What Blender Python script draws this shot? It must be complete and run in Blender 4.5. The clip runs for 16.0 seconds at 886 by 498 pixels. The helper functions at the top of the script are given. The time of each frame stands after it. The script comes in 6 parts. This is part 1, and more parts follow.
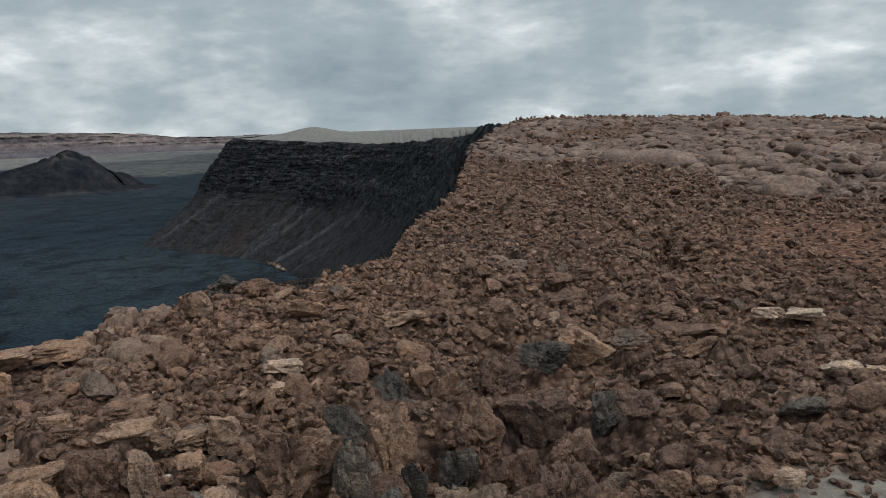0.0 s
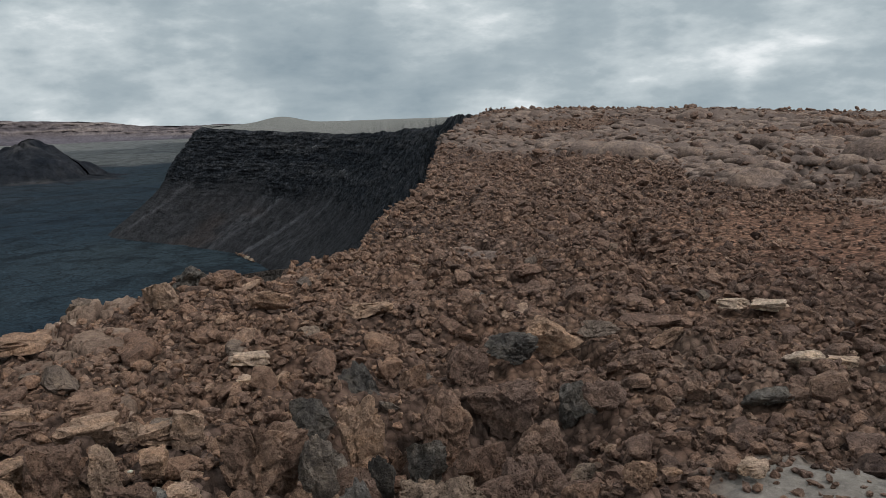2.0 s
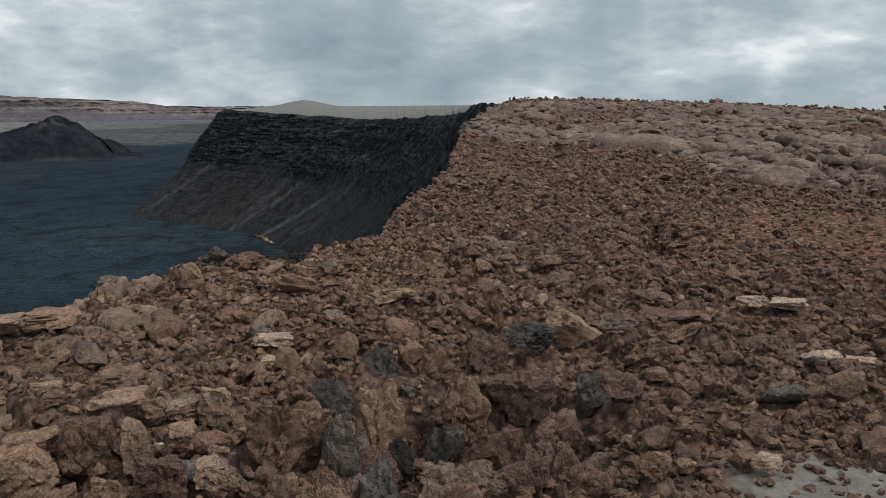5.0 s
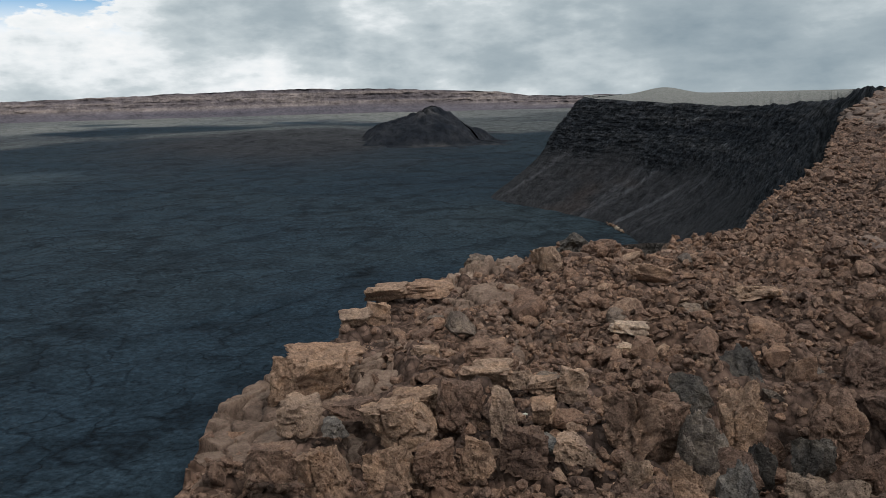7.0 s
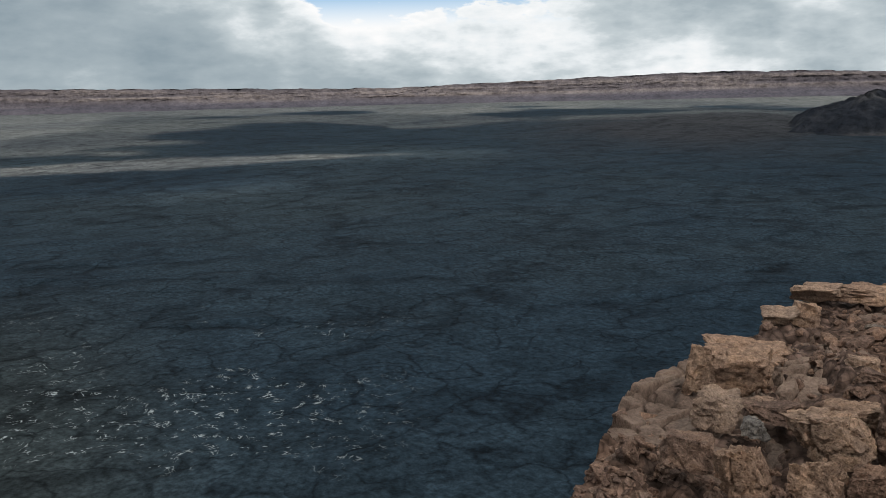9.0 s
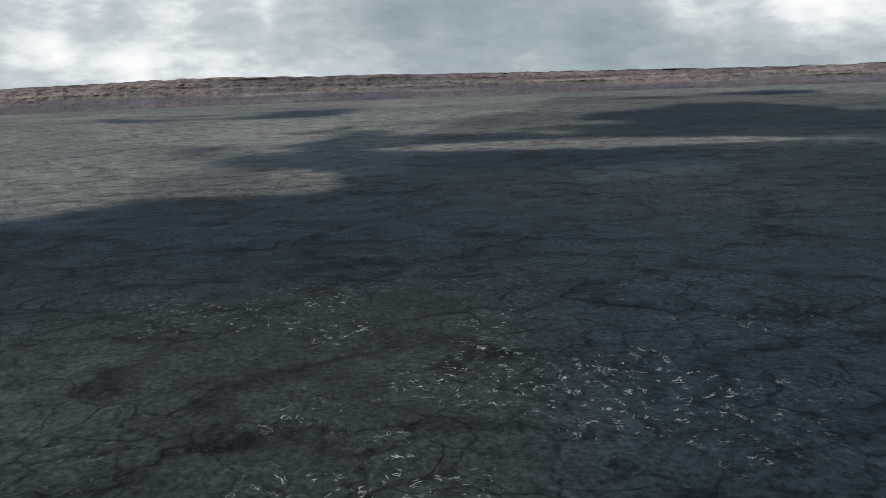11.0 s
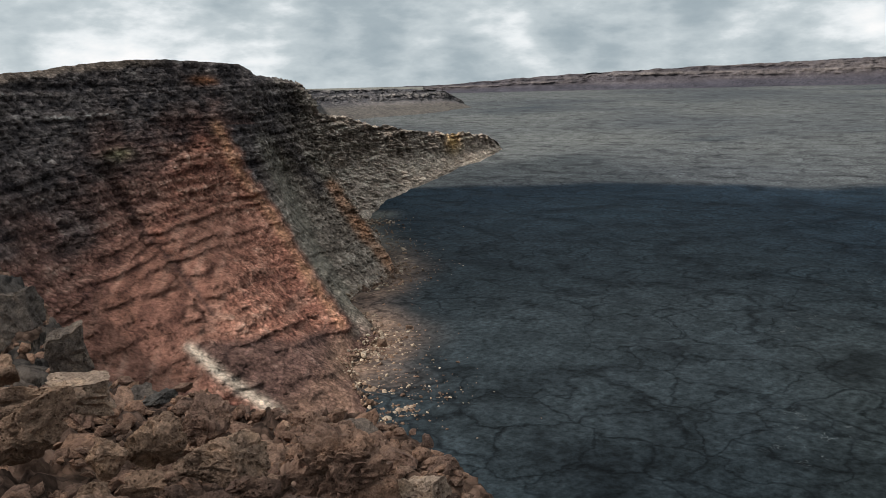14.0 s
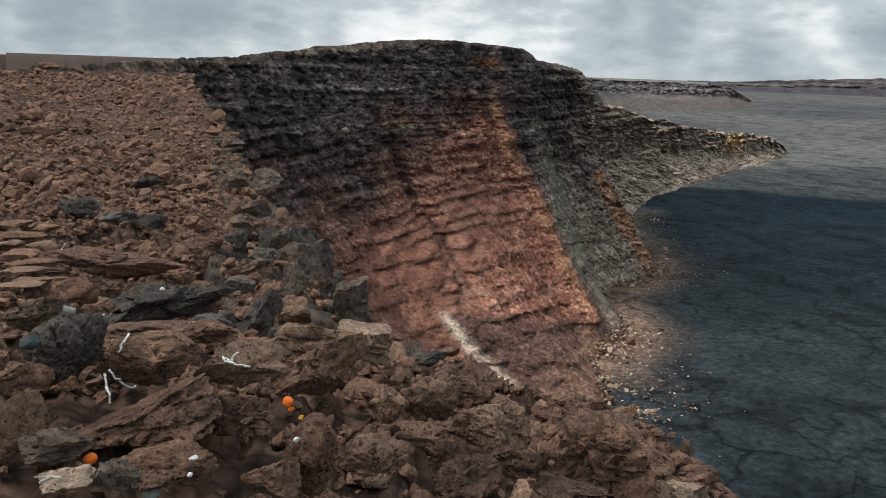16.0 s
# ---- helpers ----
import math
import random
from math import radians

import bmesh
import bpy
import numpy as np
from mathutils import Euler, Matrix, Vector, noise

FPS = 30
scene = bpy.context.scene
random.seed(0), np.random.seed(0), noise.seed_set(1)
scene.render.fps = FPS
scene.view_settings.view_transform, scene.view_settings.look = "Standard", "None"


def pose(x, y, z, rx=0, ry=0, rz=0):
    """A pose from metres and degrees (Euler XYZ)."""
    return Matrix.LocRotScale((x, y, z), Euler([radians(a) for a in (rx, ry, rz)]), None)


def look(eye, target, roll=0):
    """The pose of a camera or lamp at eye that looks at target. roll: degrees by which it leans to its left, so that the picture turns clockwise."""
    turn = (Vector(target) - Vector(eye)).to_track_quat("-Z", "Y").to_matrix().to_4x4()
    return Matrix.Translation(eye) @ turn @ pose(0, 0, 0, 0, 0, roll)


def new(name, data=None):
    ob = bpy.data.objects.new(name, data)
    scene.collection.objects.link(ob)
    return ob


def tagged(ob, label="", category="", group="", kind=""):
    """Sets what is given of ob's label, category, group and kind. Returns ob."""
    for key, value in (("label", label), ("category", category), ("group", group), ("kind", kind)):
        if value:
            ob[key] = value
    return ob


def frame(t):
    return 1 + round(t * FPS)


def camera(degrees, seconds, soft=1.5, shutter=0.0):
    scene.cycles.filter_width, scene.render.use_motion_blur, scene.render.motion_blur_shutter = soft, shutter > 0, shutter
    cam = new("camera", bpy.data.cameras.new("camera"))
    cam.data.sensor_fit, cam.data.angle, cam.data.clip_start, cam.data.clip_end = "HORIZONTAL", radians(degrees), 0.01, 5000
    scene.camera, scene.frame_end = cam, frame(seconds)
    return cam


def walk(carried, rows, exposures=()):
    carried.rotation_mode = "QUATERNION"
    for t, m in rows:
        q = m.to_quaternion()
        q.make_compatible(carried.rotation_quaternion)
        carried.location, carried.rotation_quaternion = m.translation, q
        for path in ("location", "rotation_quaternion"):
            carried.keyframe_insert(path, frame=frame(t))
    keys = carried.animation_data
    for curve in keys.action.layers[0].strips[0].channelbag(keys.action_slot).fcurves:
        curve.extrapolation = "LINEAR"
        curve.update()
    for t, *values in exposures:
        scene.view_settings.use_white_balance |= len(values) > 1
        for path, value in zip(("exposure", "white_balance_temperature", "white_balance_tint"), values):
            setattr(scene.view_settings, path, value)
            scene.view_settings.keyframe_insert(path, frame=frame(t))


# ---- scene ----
# ---- the camera and its walk ----
cam = camera(56.4, 16.0, soft=0.8)
EYE = 1.65
# seconds, x, y, z from the turning point, yaw, pitch, roll
ROWS = [
    (0.0, -0.019, 0.476, -0.027, 0.00, -8.34, 2.29),
    (0.5, -0.019, 0.497, -0.017, -0.01, -8.52, 2.34),
    (1.0, -0.011, 0.512, -0.020, -0.24, -8.72, 2.15),
    (1.5, -0.006, 0.512, -0.022, -1.91, -8.93, 1.94),
    (2.0, 0.002, 0.513, -0.025, -2.05, -9.06, 1.95),
    (2.5, -0.004, 0.508, -0.027, -1.88, -9.14, 1.83),
    (3.0, -0.006, 0.495, -0.023, -1.70, -9.31, 1.87),
    (5.3, -0.053, 0.363, 0.009, -0.40, -10.15, 0.32),
    (5.5, -0.049, 0.346, 0.012, 0.03, -10.39, 0.39),
    (6.0, -0.065, 0.326, 0.017, 7.28, -10.35, 1.29),
    (6.5, -0.107, 0.317, 0.015, 15.51, -10.38, 1.54),
    (7.0, -0.150, 0.278, 0.020, 23.60, -10.30, 1.36),
    (7.5, -0.148, 0.249, 0.022, 30.06, -10.44, 2.00),
    (8.0, -0.183, 0.244, 0.011, 35.47, -10.45, 2.08),
    (8.5, -0.221, 0.212, 0.016, 42.00, -10.50, 0.86),
    (8.7, -0.253, 0.200, 0.015, 45.98, -10.62, 0.94),
    (10.8, -0.393, 0.058, 0.000, 77.48, -11.25, 2.30),
    (11.0, -0.389, 0.053, 0.000, 80.58, -11.26, 2.12),
    (11.5, -0.394, -0.006, 0.001, 89.31, -11.13, 2.65),
    (12.0, -0.389, -0.059, 0.001, 96.85, -11.04, 1.82),
    (12.5, -0.382, -0.104, 0.003, 103.03, -11.06, 0.29),
    (13.0, -0.359, -0.172, 0.008, 112.72, -11.30, 0.45),
    (13.5, -0.327, -0.225, 0.005, 123.24, -11.38, 1.55),
    (14.0, -0.292, -0.270, -0.002, 131.78, -11.48, 1.39),
    (14.5, -0.263, -0.289, 0.005, 138.07, -11.58, 0.69),
    (15.0, -0.251, -0.311, -0.005, 143.86, -11.90, 0.15),
    (15.5, -0.238, -0.324, -0.007, 147.11, -12.15, -0.78),
    (16.0, -0.174, -0.330, -0.014, 150.63, -12.38, -1.95),
]
walk(cam, [(t, pose(x, y, EYE + z, 90 + pitch, roll, yaw)) for t, x, y, z, yaw, pitch, roll in ROWS])

# ---- world, sun, exposure ----
SUN_AZ, SUN_EL = -115.0, 50.0      # degrees, azimuth counted to the left of +y
scene.view_settings.exposure = 0.0


def node(nt, kind, x=None, **sets):
    n = nt.nodes.new(kind)
    for k, v in sets.items():
        n.inputs[k].default_value = v
    return n


def wire(nt, a, b):
    nt.links.new(a, b)


def mathn(nt, op, a, b=None, clamp=False):
    n = nt.nodes.new("ShaderNodeMath")
    n.operation, n.use_clamp = op, clamp
    for i, v in enumerate((a, b)):
        if v is None:
            continue
        if isinstance(v, (int, float)):
            n.inputs[i].default_value = v
        else:
            nt.links.new(v, n.inputs[i])
    return n.outputs[0]


def ramp(nt, fac, stops):
    n = nt.nodes.new("ShaderNodeValToRGB")
    e = n.color_ramp.elements
    while len(e) < len(stops):
        e.new(0.5)
    for el, (p, c) in zip(e, stops):
        el.position = p
        el.color = (*c, 1) if isinstance(c, tuple) else (c, c, c, 1)
    nt.links.new(fac, n.inputs[0])
    return n.outputs[0]


def mix(nt, fac, a, b, mode="MIX"):
    n = nt.nodes.new("ShaderNodeMix")
    n.data_type, n.blend_type = "RGBA", mode
    for i, v in ((0, fac), (6, a), (7, b)):
        if isinstance(v, (int, float)):
            n.inputs[i].default_value = v
        elif isinstance(v, tuple):
            n.inputs[i].default_value = (*v, 1)
        else:
            nt.links.new(v, n.inputs[i])
    return n.outputs[2]


def noisen(nt, vec, scale, detail=4.0, rough=0.55, dist=0.0):
    n = nt.nodes.new("ShaderNodeTexNoise")
    n.inputs["Scale"].default_value, n.inputs["Detail"].default_value = scale, detail
    n.inputs["Roughness"].default_value, n.inputs["Distortion"].default_value = rough, dist
    if vec is not None:
        nt.links.new(vec, n.inputs["Vector"])
    return n.outputs[0]


def mapping(nt, vec, scale=(1, 1, 1), loc=(0, 0, 0), rot=(0, 0, 0)):
    n = nt.nodes.new("ShaderNodeMapping")
    n.inputs["Scale"].default_value, n.inputs["Location"].default_value = scale, loc
    n.inputs["Rotation"].default_value = rot
    nt.links.new(vec, n.inputs["Vector"])
    return n.outputs[0]


world = bpy.data.worlds.new("sky")
scene.world = world
world.use_nodes = True
wt = world.node_tree
wt.nodes.clear()
w_out = wt.nodes.new("ShaderNodeOutputWorld")
w_bg = wt.nodes.new("ShaderNodeBackground")
sky = wt.nodes.new("ShaderNodeTexSky")
sky.sky_type, sky.sun_disc = "NISHITA", False
sky.sun_elevation, sky.sun_rotation = radians(SUN_EL), radians(-SUN_AZ)
sky.altitude = 3500
co = wt.nodes.new("ShaderNodeTexCoord").outputs["Generated"]
sep = wt.nodes.new("ShaderNodeSeparateXYZ")
wire(wt, co, sep.inputs[0])
up = mathn(wt, "MAXIMUM", sep.outputs[2], 0.0)
# broken cumulus: rounded masses, pressed flatter towards the horizon
lift = up
flat = wt.nodes.new("ShaderNodeCombineXYZ")
wire(wt, sep.outputs[0], flat.inputs[0])
wire(wt, sep.outputs[1], flat.inputs[1])
wire(wt, mathn(wt, "MULTIPLY", lift, 2.5), flat.inputs[2])


def cloud_field(shift):
    """Cloud density, sampled a little higher up the sky by shift."""
    at = lambda x, y, z: mapping(wt, flat.outputs[0], (1, 1, 1), (x, y, z + shift))
    big = noisen(wt, at(3.1, 0.4, 0.0), 2.8, 3.0, 0.5, 0.3)
    fine = noisen(wt, at(1.7, 5.2, 0.3), 11.0, 8.0, 0.55, 0.0)
    puff = wt.nodes.new("ShaderNodeTexVoronoi")
    puff.feature, puff.normalize = "SMOOTH_F1", True
    for k, v in (("Scale", 13.0), ("Detail", 4.0), ("Roughness", 0.5), ("Lacunarity", 2.2), ("Smoothness", 0.35)):
        puff.inputs[k].default_value = v
    wire(wt, at(0.6, 2.2, 0.9), puff.inputs["Vector"])
    d = mathn(wt, "ADD", mathn(wt, "MULTIPLY", big, 0.5), mathn(wt, "MULTIPLY", fine, 0.44))
    return mathn(wt, "ADD", d, mathn(wt, "MULTIPLY", mathn(wt, "SUBTRACT", 0.62, puff.outputs["Distance"]), 0.42))


dens = cloud_field(0.0)
# tops catch the light, undersides stay grey
relief = mathn(wt, "SUBTRACT", dens, cloud_field(0.05))
# thinner and thicker stretches of the cloud: azimuth, elevation, width in degrees, change of density
for az_, el_, wide_, more_ in ((27, 4.5, 5, -0.06), (16, 2.5, 4, -0.06), (22, 10, 5, 0.06), (7, 7, 7, 0.05), (41, 3, 8, -0.04), (33, 9, 6, 0.07), (51, 9.5, 4.5, -0.24), (60, 9.0, 5, -0.22), (-20, 5, 10, -0.015), (66, 6.0, 6, 0.03), (98, 2, 9, -0.06), (80, 6, 7, 0.05), (60, 1.5, 5, 0.02), (112, 5, 7, 0.03), (128, 3, 8, -0.025), (142, 4, 8, -0.03), (158, 6, 10, 0.0)):
    dot = wt.nodes.new("ShaderNodeVectorMath")
    dot.operation = "DOT_PRODUCT"
    wire(wt, co, dot.inputs[0])
    a_, e_ = radians(az_), radians(el_)
    dot.inputs[1].default_value = (-math.sin(a_) * math.cos(e_), math.cos(a_) * math.cos(e_), math.sin(e_))
    lobe = mathn(wt, "POWER", mathn(wt, "MAXIMUM", dot.outputs["Value"], 0.0), 1 / radians(wide_) ** 2)
    dens = mathn(wt, "ADD", dens, mathn(wt, "MULTIPLY", lobe, more_))
shaded = mathn(wt, "SUBTRACT", dens, mathn(wt, "MULTIPLY", relief, 0.55))
cloud = ramp(wt, shaded, [(0.45, (0.98, 0.98, 0.98)), (0.505, (0.83, 0.87, 0.89)), (0.565, (0.56, 0.625, 0.655)), (0.645, (0.385, 0.455, 0.495)), (0.80, (0.245, 0.315, 0.365))])
gap = mathn(wt, "MULTIPLY", ramp(wt, dens, [(0.455, 1.0), (0.48, 0.0)]), ramp(wt, up, [(0.075, 0.0), (0.115, 1.0)]))
skyc = mix(wt, 1.0, sky.outputs[0], (0.075, 0.095, 0.10), "MULTIPLY")
# an overcast sky is brightest overhead
high = ramp(wt, up, [(0.17, 1.0), (0.9, 1.75)])
# and round the sun, behind thin cloud
sa, se = radians(SUN_AZ), radians(SUN_EL)
dot = wt.nodes.new("ShaderNodeVectorMath")
dot.operation = "DOT_PRODUCT"
wire(wt, co, dot.inputs[0])
dot.inputs[1].default_value = (-math.sin(sa) * math.cos(se), math.cos(sa) * math.cos(se), math.sin(se))
glow = mathn(wt, "POWER", mathn(wt, "MAXIMUM", dot.outputs["Value"], 0.0), 7.0)
high = mathn(wt, "ADD", high, mathn(wt, "MULTIPLY", glow, 3.0))
wire(wt, mix(wt, 1.0, mix(wt, gap, cloud, skyc), high, "MULTIPLY"), w_bg.inputs[0])
w_bg.inputs[1].default_value = 1.0
wire(wt, w_bg.outputs[0], w_out.inputs[0])

sun = new("sun", bpy.data.lights.new("sun", "SUN"))
sun.data.energy, sun.data.angle, sun.data.color = 5.0, radians(0.5), (1.0, 0.95, 0.88)
sa, se = radians(SUN_AZ), radians(SUN_EL)
sun.matrix_world = look((-math.sin(sa) * math.cos(se) * 900, math.cos(sa) * math.cos(se) * 900, math.sin(se) * 900), (0, 0, 0))


# ---- noise and mesh helpers ----
def hash01(ix, iy, iz, seed):
    h = (ix * 374761393 + iy * 668265263 + iz * 2147483647 + seed * 1274126177).astype(np.uint64) & np.uint64(0xFFFFFFFF)
    h = ((h ^ (h >> np.uint64(13))) * np.uint64(1274126177)) & np.uint64(0xFFFFFFFF)
    h = ((h ^ (h >> np.uint64(16))) * np.uint64(2246822519)) & np.uint64(0xFFFFFFFF)
    return (h ^ (h >> np.uint64(15))).astype(np.float64) / 4294967295.0


def vnoise(x, y, z=None, seed=0):
    """Smooth value noise, -1 to 1, on arrays."""
    x, y = np.asarray(x, float), np.asarray(y, float)
    z = np.zeros_like(x) if z is None else np.asarray(z, float)
    x, y, z = np.broadcast_arrays(x, y, z)
    fx, fy, fz = np.floor(x), np.floor(y), np.floor(z)
    ix, iy, iz = fx.astype(np.int64), fy.astype(np.int64), fz.astype(np.int64)
    ux, uy, uz = x - fx, y - fy, z - fz
    ux, uy, uz = (u * u * u * (u * (u * 6 - 15) + 10) for u in (ux, uy, uz))
    out = 0
    for a in (0, 1):
        for b in (0, 1):
            for c in (0, 1):
                w = (ux if a else 1 - ux) * (uy if b else 1 - uy) * (uz if c else 1 - uz)
                out = out + w * hash01(ix + a, iy + b, iz + c, seed)
    return out * 2 - 1


def fbm(x, y, z=None, octaves=4, seed=0, gain=0.5, ridged=False):
    total, amp, norm = 0, 1.0, 0
    for o in range(octaves):
        k = 2.03 ** o
        n = vnoise(np.asarray(x) * k + 17.3 * o, np.asarray(y) * k - 9.1 * o, None if z is None else np.asarray(z) * k + 4.7 * o, seed + o)
        total = total + amp * ((1 - 2 * np.abs(n)) if ridged else n)
        norm += amp
        amp *= gain
    return total / norm


def cells(x, y, seed=0):
    """Distance to the nearest and second nearest of jittered points: (f1, f2)."""
    ix, iy = np.floor(x).astype(np.int64), np.floor(y).astype(np.int64)
    f1, f2 = np.full(np.shape(x), 9.0), np.full(np.shape(x), 9.0)
    zero = np.zeros_like(ix)
    for a in (-1, 0, 1):
        for b in (-1, 0, 1):
            px, py = ix + a + hash01(ix + a, iy + b, zero, seed), iy + b + hash01(ix + a, iy + b, zero, seed + 7)
            d = np.hypot(px - x, py - y)
            f2 = np.minimum(f2, np.maximum(f1, d))
            f1 = np.minimum(f1, d)
    return f1, f2


def facets(x, y, seed, tilt):
    """Broken blocks: each cell gets a height (-1 to 1) of its own and a slanting top; also the way to its edge."""
    ix, iy = np.floor(x).astype(np.int64), np.floor(y).astype(np.int64)
    f1, f2, h = np.full(np.shape(x), 9.0), np.full(np.shape(x), 9.0), np.zeros(np.shape(x))
    zero = np.zeros_like(ix)
    for a in (-1, 0, 1):
        for b in (-1, 0, 1):
            cx, cy = ix + a, iy + b
            dx, dy = cx + hash01(cx, cy, zero, seed) - x, cy + hash01(cx, cy, zero, seed + 7) - y
            d = np.hypot(dx, dy)
            top = hash01(cx, cy, zero, seed + 11) * 2 - 1 + tilt * (dx * (hash01(cx, cy, zero, seed + 13) * 2 - 1) + dy * (hash01(cx, cy, zero, seed + 17) * 2 - 1))
            near = d < f1
            f2 = np.where(near, f1, np.minimum(f2, d))
            h = np.where(near, top, h)
            f1 = np.minimum(f1, d)
    return h, f2 - f1


def smooth(a, b, x):
    t = np.clip((np.asarray(x, float) - a) / (b - a), 0, 1)
    return t * t * (3 - 2 * t)


def mesh_from(name, verts, faces, mat, colors=None, soft=True, sharp=None):
    """A mesh object from arrays of corners and of triangles or quads."""
    verts, faces = np.asarray(verts, np.float32), np.asarray(faces, np.int32)
    me = bpy.data.meshes.new(name)
    n, k = faces.shape
    me.vertices.add(len(verts))
    me.vertices.foreach_set("co", verts.ravel())
    me.loops.add(n * k)
    me.loops.foreach_set("vertex_index", faces.ravel())
    me.polygons.add(n)
    me.polygons.foreach_set("loop_start", np.arange(0, n * k, k, dtype=np.int32))
    me.polygons.foreach_set("use_smooth", np.full(n, soft))
    me.update(calc_edges=True)
    if colors is not None:
        at = me.attributes.new("tint", "FLOAT_COLOR", "POINT")
        c = np.ones((len(verts), 4), np.float32)
        c[:, :np.shape(colors)[1]] = colors
        at.data.foreach_set("color", c.ravel())
    if sharp:
        me.set_sharp_from_angle(angle=radians(sharp))
    if mat:
        me.materials.append(mat)
    return new(name, me)


def grid_faces(nu, nv, flip=False):
    a = np.arange(nu * nv).reshape(nu, nv)
    q = np.stack([a[:-1, :-1], a[1:, :-1], a[1:, 1:], a[:-1, 1:]], -1).reshape(-1, 4)
    return q[:, ::-1] if flip else q


def polar(az, r):
    a = np.radians(az)
    return -np.sin(a) * r, np.cos(a) * r


def palette(t, stops):
    """Colours by interpolation of (position, (r, g, b))."""
    p = [s[0] for s in stops]
    return np.stack([np.interp(t, p, [s[1][i] for s in stops]) for i in range(3)], -1)


# ---- materials ----
def surface(name, rough=0.95):
    m = bpy.data.materials.new(name)
    m.use_nodes = True
    nt = m.node_tree
    b = nt.nodes["Principled BSDF"]
    b.inputs["Roughness"].default_value = rough
    b.inputs["Specular IOR Level"].default_value = 0.04
    return m, nt, b


def bump(nt, b, height, strength, dist):
    n = nt.nodes.new("ShaderNodeBump")
    n.inputs["Strength"].default_value, n.inputs["Distance"].default_value = strength, dist
    nt.links.new(height, n.inputs["Height"])
    nt.links.new(n.outputs[0], b.inputs["Normal"])


def tinted_rock(name, grain, relief, spread=0.35, rough=0.95, strata=0.0, stones=0.0, banding=0.5, harsh=1.0):
    """A rock surface whose geology comes from the mesh's tint, with grain of several sizes over it."""
    m, nt, b = surface(name, rough)
    pos = nt.nodes.new("ShaderNodeNewGeometry").outputs["Position"]
    att = nt.nodes.new("ShaderNodeAttribute")
    att.attribute_name = "tint"
    n1 = noisen(nt, pos, 1 / grain, 7, 0.66)
    n2 = noisen(nt, pos, 5.3 / grain, 7, 0.7)
    v = mathn(nt, "ADD", mathn(nt, "MULTIPLY", n1, 0.5), mathn(nt, "MULTIPLY", n2, 0.5))
    c = mix(nt, 1.0, att.outputs["Color"], ramp(nt, v, [(0.36, 1 - spread), (0.5, 1.0), (0.64, 1 + spread)]), "MULTIPLY")
    if strata:
        lay = noisen(nt, mapping(nt, pos, (0.03, 0.03, 1.0)), strata, 6, 0.7, 0.6)
        lays = ramp(nt, att.outputs["Alpha"], [(0.55, 0.0), (1.0, 1.0)])
        c = mix(nt, lays, c, mix(nt, 1.0, c, ramp(nt, lay, [(0.34, 1 - banding), (0.5, 1.0), (0.66, 1 + banding)]), "MULTIPLY"))
        v = mathn(nt, "ADD", v, mathn(nt, "MULTIPLY", mathn(nt, "MULTIPLY", lay, banding), lays))
    if stones:
        vor = nt.nodes.new("ShaderNodeTexVoronoi")
        vor.inputs["Scale"].default_value = stones
        wire(nt, pos, vor.inputs["Vector"])
        cell = nt.nodes.new("ShaderNodeSeparateColor")
        wire(nt, vor.outputs["Color"], cell.inputs[0])
        much = ramp(nt, att.outputs["Alpha"], [(0.0, 0.12), (0.5, 1.0)])
        c = mix(nt, much, c, mix(nt, 1.0, c, ramp(nt, cell.outputs[0], [(0.0, 1 - 0.5 * harsh), (0.5, 1.0), (0.9, 1 + 0.4 * harsh), (1.0, 1 + 1.2 * harsh)]), "MULTIPLY"))
        # stone edges darkened: the small shadows in the gaps are painted in
        c = mix(nt, much, c, mix(nt, 1.0, c, ramp(nt, vor.outputs["Distance"], [(0.3, 1.15), (0.75, 1 - 0.7 * harsh)]), "MULTIPLY"))
        v = mathn(nt, "SUBTRACT", v, mathn(nt, "MULTIPLY", mathn(nt, "MULTIPLY", vor.outputs["Distance"], harsh), much))
    c = mix(nt, 1.0, c, (0.76, 0.76, 0.77), "MULTIPLY")
    wire(nt, c, b.inputs["Base Color"])
    bump(nt, b, v, 1.0, relief)
    return m


